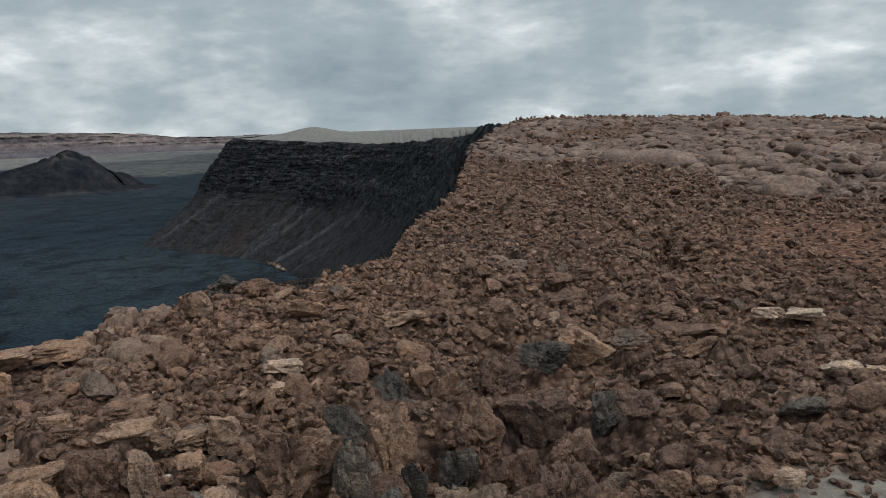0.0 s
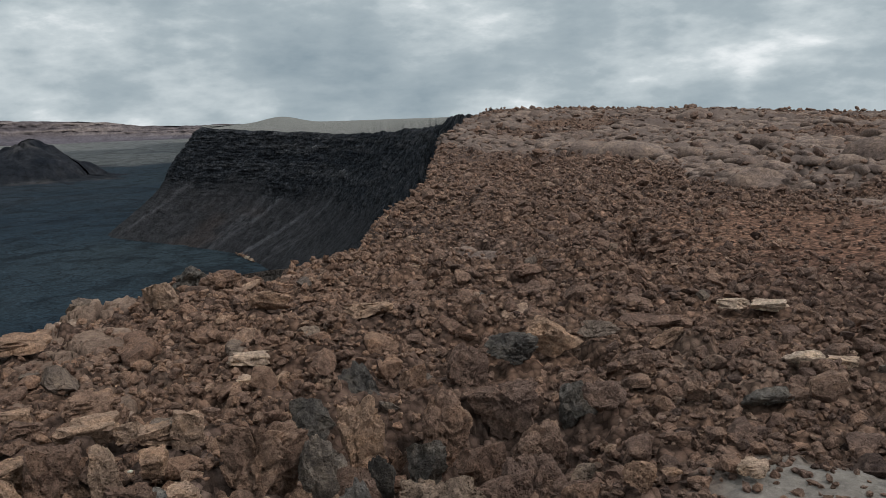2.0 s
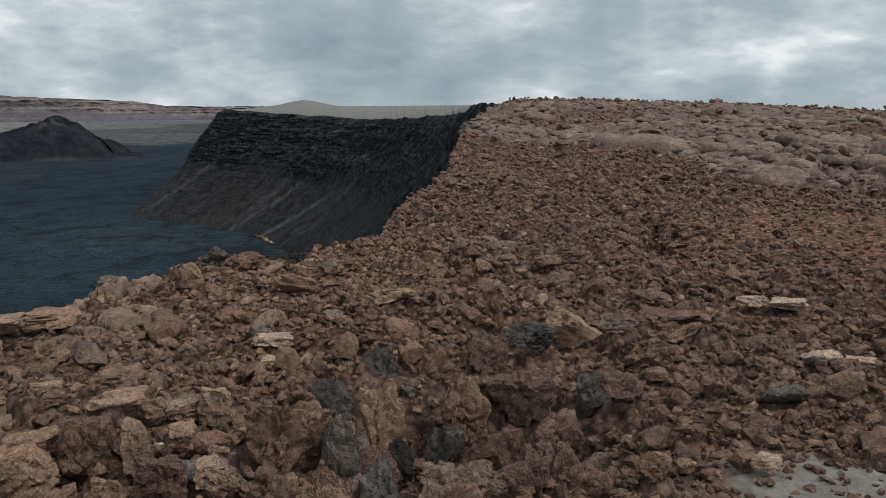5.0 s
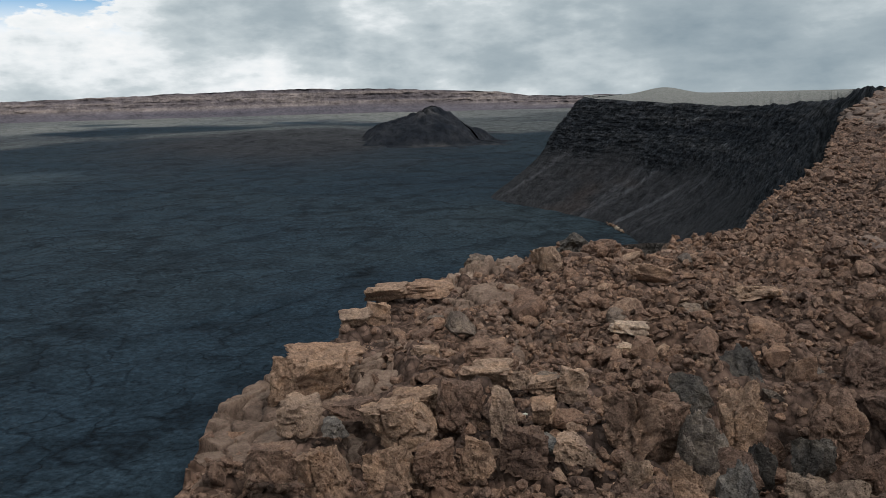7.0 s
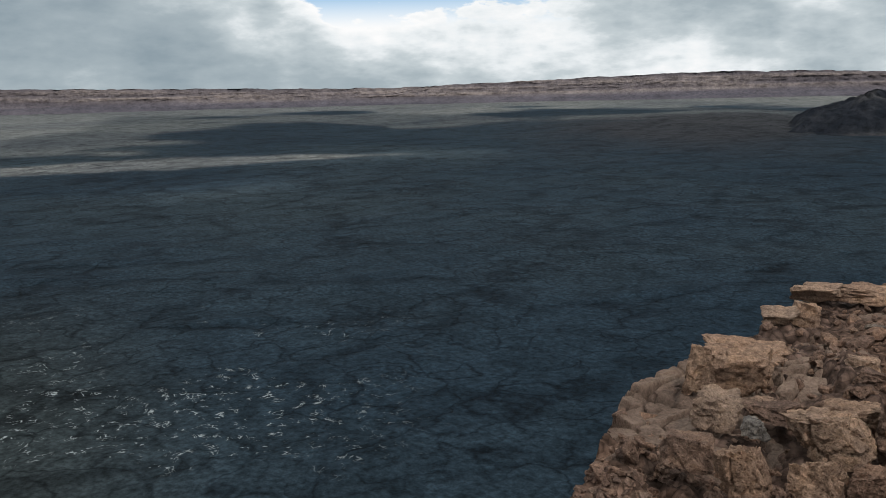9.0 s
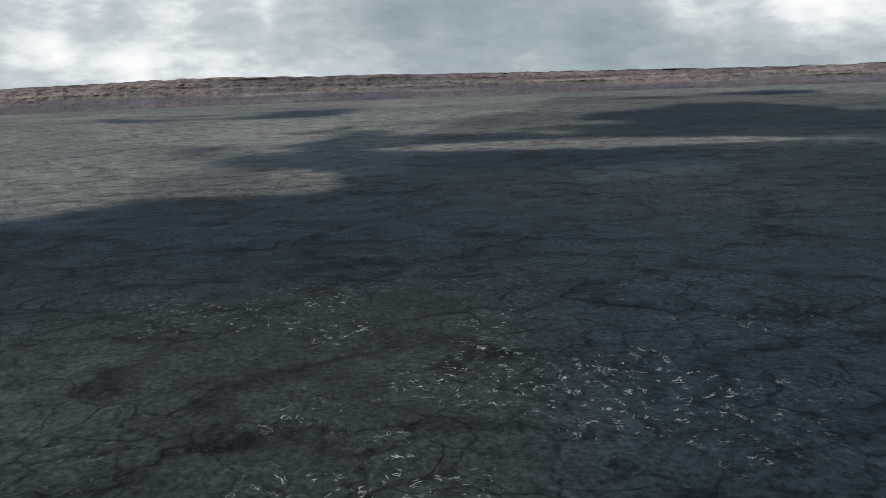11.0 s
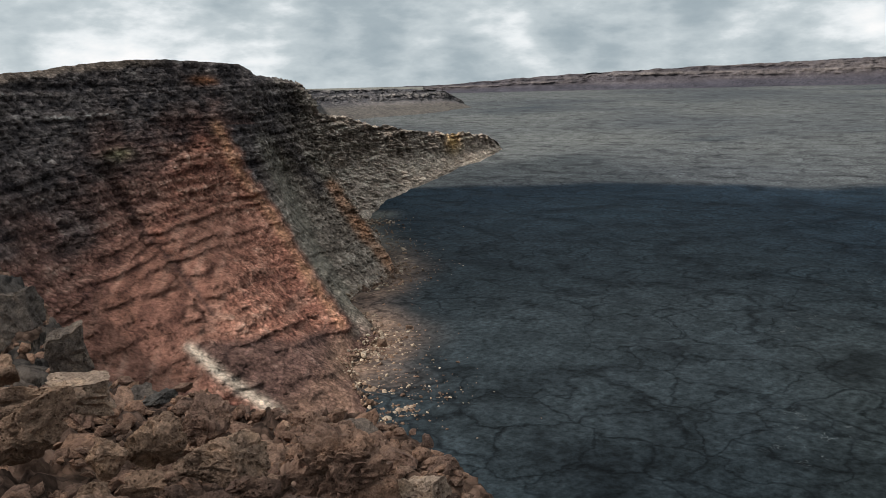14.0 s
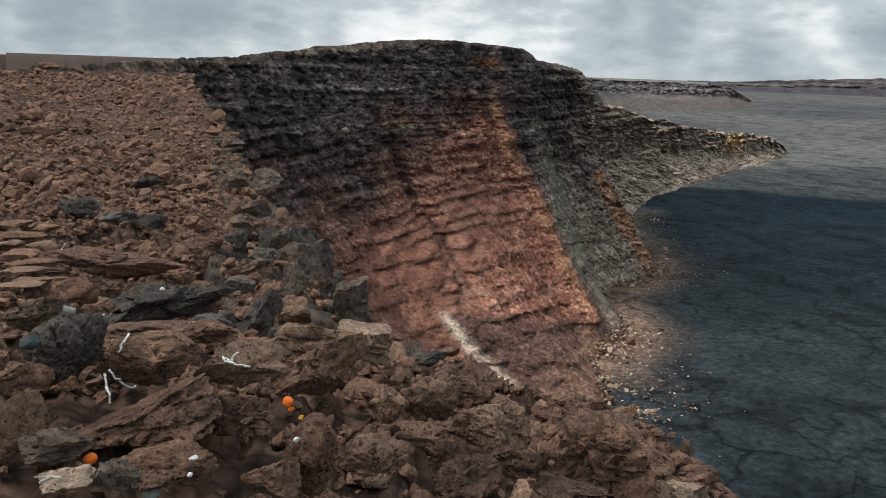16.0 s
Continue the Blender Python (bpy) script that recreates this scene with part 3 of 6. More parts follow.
N_TOP = [(11.6, 4250, 3), (12.0, 2600, 0), (12.8, 1700, -2), (13.6, 1250, -2.5), (14.2, 1000, -2.6), (9.4, 900, -9), (3.3, 740, -12), (-1.0, 520, -6), (-3.4, 330, -2), (-2.3, 200, 0.0), (-5.0, 150, 0.9), (-5.4, 112, 0.6)]
N_FOOT = [(12.4, 4200), (13.2, 2500), (15.6, 1600), (18.6, 1200), (20.9, 985), (16.5, 885), (12.4, 790), (10.2, 680), (9.2, 520), (8.6, 360), (8.0, 250), (6.0, 215)]
loft("cliff_north", N_TOP, N_FOOT, 700, 170, (0.45, 0.35), M_NORTH, north_tint, 4.2, 11, "dark layered lava cliff with talus slopes below", "cliff", 1.5, 0.45, flat_back, lower=0.45, plain=(0.22, 0.21, 0.19))


# the red cliff to the south
def band(x, mid, width):
    return np.exp(-((x - mid) / width) ** 2)


def over_c(c, m, col):
    m = np.clip(m, 0, 1)[..., None]
    return c * (1 - m) + np.array(col) * m


def gap_to(az, el, pts):
    """Degrees from each bearing and height angle to a line through the points."""
    best = np.full(np.shape(az), 99.0)
    for (a0, e0), (a1, e1) in zip(pts[:-1], pts[1:]):
        da, de = a1 - a0, e1 - e0
        t = np.clip(((az - a0) * da + (el - e0) * de) / (da * da + de * de), 0, 1)
        best = np.minimum(best, np.hypot(az - a0 - t * da, el - e0 - t * de))
    return best


def bearing(x, y, z):
    return np.degrees(np.arctan2(-x, y)), np.degrees(np.arctan2(z - EYE, np.hypot(x, y)))


# the bones of the red cliff, as bearing and height angle from the rim
BOUND = [(178, -9.5), (165.2, -8.6), (161.4, -8.6), (157.6, -9.2), (155.2, -7.0), (153.7, -4.5), (149.9, -3.2), (146.8, -2.7), (144.9, -2.4), (128, -2)]
CRACK = [(154.1, -5.2), (152.1, -9.3), (150.6, -11.2), (148.2, -15.0)]
SPINE = [(147.0, -2.5), (145.9, -5.5), (144.0, -8.4), (141.5, -13.1), (139.5, -16.4)]
TALUS = [(144.6, -2.0), (142.5, -7.3), (141.1, -11.5), (138.6, -15.2)]
SPUR = [(144.5, 0.2), (142.8, -3.5), (140.4, -6.8)]
PALE = [(140.9, -5.0), (138.4, -8.2)]
TOE = [(139.6, -6.8), (137.9, -9.7), (135.4, -13.0)]
CHUTE = [(149.9, -17.0), (148.2, -18.9), (145.1, -21.4), (142.0, -23.8)]


def red_carve(x, y, z):
    az, el = bearing(x, y, z)
    w = 0.35 * fbm(az / 1.3, el / 1.3, octaves=3, seed=191)
    lump = 11 * fbm(x / 34, y / 34, z / 22, octaves=4, seed=193, gain=0.62) * smooth(480, 640, np.hypot(x, y))
    beds = 1.8 * vnoise((el + 0.30 * az) * 2.6 + 0.5 * fbm(az / 1.5, el / 1.5, octaves=3, seed=195), az * 0.35, seed=194) * smooth(-2.5, -5, el) * smooth(600, 450, np.hypot(x, y))
    return lump + beds + 7 * band(gap_to(az, el, SPINE) + w, 0, 0.7) - 7 * band(gap_to(az, el, CRACK) + w, 0, 0.45) - 6 * band(gap_to(az, el, TALUS) + w, 0, 1.0) + 8 * band(gap_to(az, el, SPUR) + w, 0, 0.8) + 6 * band(gap_to(az, el, TOE) + w, 0, 0.7)


def red_tint(kn, al, v, z, gul, ben, fine, hard, x, y):
    az, el = bearing(x, y, z)
    n = fbm(az / 2.2, el / 1.6, octaves=4, seed=91)
    n2 = fbm(az / 0.7, el / 0.5, octaves=4, seed=93)
    streak = fbm((az + 0.5 * el) / 0.5, el / 3.0, octaves=4, seed=98)
    strata = fbm(al / 90, z / 2.2 + al / 60, octaves=3, seed=95)
    t = np.clip(0.5 + 0.45 * fine + 0.2 * ben + 0.2 * strata + 0.2 * n2, 0, 1)
    dark = palette(t, [(0.1, (0.034, 0.029, 0.030)), (0.45, (0.078, 0.063, 0.059)), (0.7, (0.13, 0.103, 0.093)), (0.85, (0.2, 0.17, 0.15)), (1.0, (0.34, 0.31, 0.28))])
    maroon = palette(t, [(0.1, (0.05, 0.03, 0.027)), (0.45, (0.115, 0.062, 0.05)), (0.8, (0.19, 0.115, 0.092)), (1.0, (0.28, 0.2, 0.165))])
    red = palette(t, [(0.1, (0.10, 0.043, 0.034)), (0.45, (0.215, 0.092, 0.063)), (0.75, (0.32, 0.16, 0.112)), (1.0, (0.46, 0.30, 0.22))])
    smooth_red = palette(0.5 + 0.5 * streak, [(0.2, (0.13, 0.06, 0.044)), (0.55, (0.21, 0.10, 0.07)), (0.9, (0.27, 0.15, 0.11))])
    gry = palette(t, [(0.1, (0.10, 0.076, 0.06)), (0.5, (0.20, 0.155, 0.122)), (0.85, (0.30, 0.25, 0.20)), (1.0, (0.45, 0.39, 0.32))])
    scree = palette(0.5 + 0.5 * fine, [(0.2, (0.075, 0.043, 0.036)), (0.6, (0.12, 0.068, 0.054)), (0.95, (0.22, 0.15, 0.12))])
    tal = palette(0.5 + 0.5 * streak, [(0.2, (0.12, 0.10, 0.08)), (0.8, (0.21, 0.18, 0.14))])
    bound = np.interp(-az, [-p[0] for p in BOUND], [p[1] for p in BOUND])
    low = bound - el + 0.9 * n + 0.5 * n2           # degrees below the dark cap
    left = smooth(150.6, 154.2, az + 0.45 * (el + 9))
    c, rocky = dark, np.full(az.shape, 1.0)
    m = smooth(-2.2 - 2.8 * smooth(152, 155, az), -0.3, low) * (0.35 + 0.65 * smooth(-0.5, 0.4, n))
    c = c * (1 - m[..., None]) + maroon * m[..., None]
    m = smooth(0.0, 0.8, low) * (1 - left)
    c = c * (1 - m[..., None]) + red * m[..., None]
    m2 = smooth(0.5, 4.5, low) * left
    c = c * (1 - m2[..., None]) + (0.55 * red + 0.45 * maroon) * m2[..., None]
    rocky = rocky - 0.5 * np.maximum(m, m2)
    # smooth slides of red earth low down and in runnels
    m = smooth(4.5, 7.0, low + 1.2 * n) * smooth(145.5, 148.5, az + 0.3 * (el + 14))
    m = np.maximum(m, 0.75 * smooth(0.15, 0.5, streak + 0.4 * n) * smooth(1.0, 2.5, low) * (1 - left))
    c = c * (1 - m[..., None]) + smooth_red * m[..., None]
    rocky = rocky * (1 - 0.8 * m)
    w = 0.35 * n2
    c = over_c(c, 0.8 * band(gap_to(az, el, CRACK) + 0.6 * w, 0, 0.22), (0.05, 0.03, 0.027))
    c = over_c(c, 0.5 * band(az, 153.2, 0.8) * band(el + 0.2 * n2, -4.1, 0.35), (0.25, 0.23, 0.12))
    c = over_c(c, 0.8 * band(az + 0.3 * n2, 147.5, 0.8) * band(el + 0.2 * n2, 0.45, 0.3), (0.30, 0.12, 0.055))
    # beyond the spine: grey rock and talus
    spine_az = np.interp(-el, [-p[1] for p in SPINE], [p[0] for p in SPINE])
    g = smooth(0.3, 1.0, np.where(el > -2.5, 145.2 + 0.7 * (el + 2.5), spine_az) - az + 0.4 * n2)
    up_grey = smooth(-1.5, -4.5, el + 1.2 * n) * smooth(145, 142.5, az)
    # far spur's lighter grey: its own rock, with sunlight added to the colour
    up_grey = np.maximum(up_grey, 0.85 * smooth(141.8, 140.5, az + 0.5 * n))
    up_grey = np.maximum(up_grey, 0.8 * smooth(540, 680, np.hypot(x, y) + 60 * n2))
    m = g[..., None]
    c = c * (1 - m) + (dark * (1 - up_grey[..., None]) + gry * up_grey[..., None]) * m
    rocky = np.maximum(rocky, g)
    m = 0.9 * band(np.maximum(0, gap_to(az, el, TALUS) + 0.5 * w - 0.25), 0, 0.35) * smooth(-2.5, -4.5, el)
    c = c * (1 - m[..., None]) + tal * m[..., None]
    rocky = rocky * (1 - 0.75 * m)
    m = 0.8 * band(gap_to(az, el, SPUR) + w, 0, 0.6)
    c = c * (1 - m[..., None]) + dark * m[..., None]
    m = 0.85 * band(gap_to(az, el, PALE) + 0.6 * w, 0, 0.28)
    c = over_c(c, m, (0.24, 0.2, 0.155))
    m = np.clip(1.1 * band(np.maximum(0, gap_to(az, el, TOE) + 0.5 * w - 0.15), 0, 0.3), 0, 1) * (0.7 + 0.3 * n)
    c = over_c(c, m, (0.36, 0.17, 0.09))
    m = 0.75 * band(gap_to(az, el, SPINE) + 0.6 * w, 0, 0.33) * (0.75 + 0.4 * n)
    c = over_c(c, m, (0.42, 0.225, 0.125))
    # the near fan of dark scree, with the pale ash chute on its edge
    chute_az = np.interp(-el, [-p[1] for p in CHUTE], [p[0] for p in CHUTE])
    m = smooth(-16.2, -17.4, el + 0.5 * n) * smooth(0.0, 0.5, chute_az - az)
    c = c * (1 - m[..., None]) + scree * m[..., None]
    rocky = rocky * (1 - m) + 0.35 * m
    c = over_c(c, 0.9 * band(gap_to(az, el, CHUTE) + 0.15 * n2, 0, 0.32 + 0.02 * (-17 - el)), (0.60, 0.48, 0.37))
    c = over_c(c, 0.7 * smooth(0.9, 0.98, v + 0.05 * n) * smooth(146, 143, az) * smooth(138, 140, az), (0.26, 0.155, 0.105))
    c = over_c(c, 0.8 * band(az, 131.2, 0.5) * band(el, -4.1, 0.7), (0.36, 0.22, 0.08))
    c = over_c(c, 0.8 * smooth(0.035, 0.015, v + 0.01 * n2) * smooth(149, 152, az), (0.17, 0.125, 0.095))
    # beyond 560 m the tint is raised further, standing in for sun on the spur
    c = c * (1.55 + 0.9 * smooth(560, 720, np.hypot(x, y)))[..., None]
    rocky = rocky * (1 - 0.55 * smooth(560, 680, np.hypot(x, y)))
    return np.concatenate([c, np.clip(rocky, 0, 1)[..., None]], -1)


S_TOP = [(178, 170, -3.2), (172, 270, -2.2), (166.5, 330, 0.4), (159.7, 400, 6.5), (154.9, 440, 12.6), (149.5, 470, 15), (145.2, 492, 12.2), (144.2, 545, 6.4), (141.8, 640, 3.2),
         (141.25, 800, -5.9), (140.6, 850, -27), (139.0, 930, -35), (136.3, 1010, -50), (134.0, 1090, -62), (132.0, 1180, -72), (129.8, 1290, -80), (128.6, 1350, -87), (127.9, 1375, -107)]
S_FOOT = [(162, 150), (154, 190), (149, 215), (143, 246), (136.9, 287), (138.9, 340), (136.4, 385), (138.6, 440), (135.2, 530), (137.6, 700), (136.6, 760), (135.8, 850), (134.2, 920), (132.6, 1000), (131.0, 1085), (129.4, 1180), (128.2, 1280), (127.5, 1360)]
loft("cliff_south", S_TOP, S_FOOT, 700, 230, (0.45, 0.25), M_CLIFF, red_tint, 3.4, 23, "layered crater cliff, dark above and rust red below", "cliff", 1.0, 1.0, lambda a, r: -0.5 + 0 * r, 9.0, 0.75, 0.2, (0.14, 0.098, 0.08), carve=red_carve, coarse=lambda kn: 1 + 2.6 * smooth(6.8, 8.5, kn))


def head_tint(kn, al, v, z, gul, ben, fine, hard, x, y):
    t = 0.5 + 0.4 * fine + 0.3 * ben
    c = palette(t, [(0.1, (0.055, 0.054, 0.06)), (0.5, (0.115, 0.104, 0.104)), (0.9, (0.24, 0.21, 0.19))])
    tal = palette(t, [(0.2, (0.075, 0.066, 0.06)), (0.8, (0.13, 0.112, 0.097))])
    m = smooth(0.45, 0.7, v)[..., None]
    return c * (1 - m) + tal * m


loft("cliff_headland", [(143, 2450, -8), (138, 2600, -19), (134, 2700, -22), (131.8, 2760, -26), (130.6, 2790, -62)], [(141.5, 2150), (136.5, 2280), (133, 2430), (130.6, 2640), (129.6, 2740)],
     260, 60, (0.45, 0.25), M_CLIFF, head_tint, 14.0, 29, "distant dark headland of the crater rim", "cliff", 1.0, 1.0, lambda a, r: -25 + 0 * r, 2.4)


# the far wall of the crater
def far_tint(kn, al, v, z, gul, ben, fine, hard, x, y):
    t = 0.5 + 0.3 * fine + 0.4 * ben
    c = palette(t, [(0.1, (0.048, 0.043, 0.05)), (0.5, (0.085, 0.073, 0.076)), (0.9, (0.175, 0.146, 0.133))])
    tal = palette(t, [(0.2, (0.048, 0.045, 0.055)), (0.8, (0.08, 0.072, 0.082))])
    hz = smooth(0.55, 0.8, v + 0.1 * fine)[..., None]
    return c * (1 - hz) + tal * hz


F_EL = [(138, -0.4), (132, -0.25), (127, 0.05), (121, 0.34), (110, 0.68), (96, 1.0), (82, 0.75), (67, 0.5), (55, 0.3), (45, 0.6), (34, 0.88), (27, 0.75), (19.5, 0.42), (17.6, 0.08), (14.5, 0.05), (9.0, 0.0)]
f_top = [(a, 4330, 4330 * math.tan(radians(e))) for a, e in F_EL]
f_foot = [(a, 4330 - 150, -62) for a, e in F_EL]
loft("cliff_far", f_top, f_foot, 900, 40, (0.55, 0.3), M_FAR, far_tint, 16.0, 37, "far reddish banded wall of the crater", "cliff", 0.8, 1.0, lambda a, r: np.interp(a, [p[0] for p in F_EL[::-1]], [p[1] for p in F_EL[::-1]]) * 76 - 3 + 0 * r, 99, 0.3, 0.05)


# ---- crater floor ----
def floor_material():
    m, nt, b = surface("lava_floor", 0.85)
    pos = nt.nodes.new("ShaderNodeNewGeometry").outputs["Position"]
    att = nt.nodes.new("ShaderNodeAttribute")
    att.attribute_name = "tint"
    bent = mix(nt, 0.12, pos, noisen(nt, pos, 0.01, 4, 0.6))
    n1 = noisen(nt, pos, 0.035, 9, 0.66, 0.8)
    n2 = noisen(nt, pos, 0.35, 6, 0.7)
    # cooling cracks and flow edges
    v1 = nt.nodes.new("ShaderNodeTexVoronoi")
    v1.feature = "DISTANCE_TO_EDGE"
    v1.inputs["Scale"].default_value = 0.035
    warp = nt.nodes.new("ShaderNodeVectorMath")
    warp.operation = "MULTIPLY_ADD"
    wn = nt.nodes.new("ShaderNodeTexNoise")
    wn.inputs["Scale"].default_value, wn.inputs["Detail"].default_value = 0.03, 5
    wire(nt, pos, wn.inputs["Vector"])
    wire(nt, wn.outputs["Color"], warp.inputs[0])
    warp.inputs[1].default_value = (60, 60, 0)
    wire(nt, pos, warp.inputs[2])
    wire(nt, warp.outputs[0], v1.inputs["Vector"])
    crack = ramp(nt, v1.outputs["Distance"], [(0.0, 0.0), (0.05, 1.0)])
    c = mix(nt, 1.0, att.outputs["Color"], ramp(nt, n1, [(0.36, 0.7), (0.5, 1.0), (0.62, 1.25)]), "MULTIPLY")
    c = mix(nt, 1.0, c, ramp(nt, n2, [(0.36, 0.5), (0.5, 1.0), (0.64, 1.6)]), "MULTIPLY")
    c = mix(nt, ramp(nt, noisen(nt, pos, 0.012, 3), [(0.34, 0.0), (0.5, 1.0)]), c, mix(nt, 1.0, c, mix(nt, crack, (0.38, 0.38, 0.40), (1.0, 1.0, 1.0)), "MULTIPLY"))
    # long dark lines where flows butt and pressure ridges stand
    v3 = nt.nodes.new("ShaderNodeTexVoronoi")
    v3.feature = "DISTANCE_TO_EDGE"
    v3.inputs["Scale"].default_value = 0.011
    wire(nt, mapping(nt, warp.outputs[0], (1.0, 0.55, 1.0), (0, 0, 0), (0, 0, 0.5)), v3.inputs["Vector"])
    line = mathn(nt, "MULTIPLY", ramp(nt, v3.outputs["Distance"], [(0.0, 1.0), (0.09, 0.0)]), ramp(nt, noisen(nt, pos, 0.02, 5, 0.65), [(0.42, 0.0), (0.54, 1.0)]))
    c = mix(nt, mathn(nt, "MULTIPLY", line, 0.75), c, mix(nt, 1.0, c, (0.30, 0.30, 0.32), "MULTIPLY"))
    # white salts along cracks in a few places
    v2 = nt.nodes.new("ShaderNodeTexVoronoi")
    v2.feature = "DISTANCE_TO_EDGE"
    v2.inputs["Scale"].default_value = 0.3
    wire(nt, warp.outputs[0], v2.inputs["Vector"])
    salt = mathn(nt, "MULTIPLY", ramp(nt, v2.outputs["Distance"], [(0.02, 1.0), (0.07, 0.0)]), ramp(nt, noisen(nt, pos, 0.16, 4, 0.6), [(0.55, 0.0), (0.62, 1.0)]))
    salt = mathn(nt, "MULTIPLY", salt, att.outputs["Alpha"])
    c = mix(nt, salt, c, (0.26, 0.27, 0.265))
    wire(nt, c, b.inputs["Base Color"])
    hgt = mathn(nt, "ADD", mathn(nt, "SUBTRACT", n1, mathn(nt, "MULTIPLY", line, 0.5)), mathn(nt, "ADD", mathn(nt, "MULTIPLY", n2, 0.25), mathn(nt, "MULTIPLY", crack, 0.12)))
    bump(nt, b, hgt, 1.0, 0.7)
    return m


def build_floor():
    az = np.arange(-8, 182, 0.5)
    r = 60 * np.exp(np.linspace(0, 1, 350) * np.log(4420 / 60))
    x, y = polar(az[:, None], r[None, :])
    rr = r[None, :] + 0 * x
    wx, wy = x + 60 * fbm(x / 300, y / 300, octaves=3, seed=50), y + 60 * fbm(x / 300, y / 300, octaves=3, seed=51)
    rid = fbm(wx / 90, wy / 160, octaves=4, seed=52, ridged=True)
    z = floor_z(rr) + 1.6 * smooth(0.35, 0.9, rid) + 1.0 * fbm(x / 60, y / 60, octaves=4, seed=53)
    ao = np.degrees(np.arctan2(-x, y))
    # old hummocky ground round the cone
    z = z + 16 * np.exp(-((ao - 33) / 9) ** 2 - ((rr - 2250) / 420) ** 2) * (1 + 0.4 * rid)
    t = 0.5 + 0.5 * fbm(wx / 420, wy / 420, octaves=5, seed=55)
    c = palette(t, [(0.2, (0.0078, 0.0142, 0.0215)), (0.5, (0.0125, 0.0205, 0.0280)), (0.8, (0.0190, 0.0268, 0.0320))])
    close = (smooth(700, 330, rr) * smooth(66, 82, ao) * smooth(122, 104, ao))[..., None]
    c = c * (1 - close) + np.array((0.0215, 0.0258, 0.0262)) * (0.75 + 0.5 * t[..., None]) * close
    mild = (smooth(900, 400, rr) * smooth(96, 116, ao))[..., None]
    c = c * (1 - mild) + np.array((0.0165, 0.0212, 0.0240)) * (0.7 + 0.6 * t[..., None]) * mild
    # older, weathered flows on the far side of the floor, plus sunlit stretches painted pale
    old_sunlit = smooth(-0.15, 0.15, fbm(wx / 500, wy / 500, octaves=4, seed=58) + 1.0 * (smooth(1300, 2600, rr) * smooth(92, 84, ao) + 0.8 * smooth(850, 1100, rr) * smooth(84, 92, ao)) + 0.9 * band(rr, 1475, 90) * smooth(43, 50, ao) * smooth(90, 84, ao) - 0.42 + 0.25 * smooth(85, 120, ao) - 0.5 * smooth(85, 55, ao) * smooth(3900, 3300, rr)) * smooth(500, 800, rr)
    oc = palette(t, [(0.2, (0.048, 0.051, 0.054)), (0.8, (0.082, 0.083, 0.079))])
    c = c * (1 - old_sunlit[..., None]) + oc * old_sunlit[..., None]
    # cinders round the cone
    hummock = np.clip(1.5 * np.exp(-((ao - 34) / 9) ** 2 - ((rr - 2050) / 420) ** 2) + 0.3 * rid, 0, 1) * smooth(1100, 1500, rr) * smooth(2900, 2500, rr) * smooth(54, 44, ao) * smooth(16, 22, ao)
    c = over_c(c, 0.9 * hummock, (0.024, 0.0225, 0.0245))
    fa, fr = np.array([p[0] for p in S_FOOT]), np.array([p[1] for p in S_FOOT])
    px_, py_ = polar(np.interp(np.linspace(3, 10, 90), np.arange(len(fa)), fa), np.interp(np.linspace(3, 10, 90), np.arange(len(fa)), fr))
    near = np.full(x.shape, 9.0)
    for qx, qy in zip(px_, py_):
        near = np.minimum(near, np.hypot(x - qx, y - qy) / 17)
    dust = np.exp(-near ** 2) * (0.75 + 0.5 * fbm(x / 14, y / 14, octaves=3, seed=57))
    c = over_c(c, dust * smooth(700, 500, rr) * smooth(300, 340, rr), (0.17, 0.11, 0.08))
    c = over_c(c, dust * smooth(500, 700, rr) * 0.7, (0.15, 0.135, 0.11))
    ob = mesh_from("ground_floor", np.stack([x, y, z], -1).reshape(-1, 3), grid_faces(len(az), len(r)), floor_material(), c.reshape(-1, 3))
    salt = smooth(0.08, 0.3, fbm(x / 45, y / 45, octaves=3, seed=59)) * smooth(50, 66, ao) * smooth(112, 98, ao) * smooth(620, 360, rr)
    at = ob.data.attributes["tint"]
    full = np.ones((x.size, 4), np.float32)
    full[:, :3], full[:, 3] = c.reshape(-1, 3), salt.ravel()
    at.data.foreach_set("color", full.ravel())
    return tagged(ob, "dark blue-grey lava floor of the crater", "lava floor", kind="structure")


build_floor()


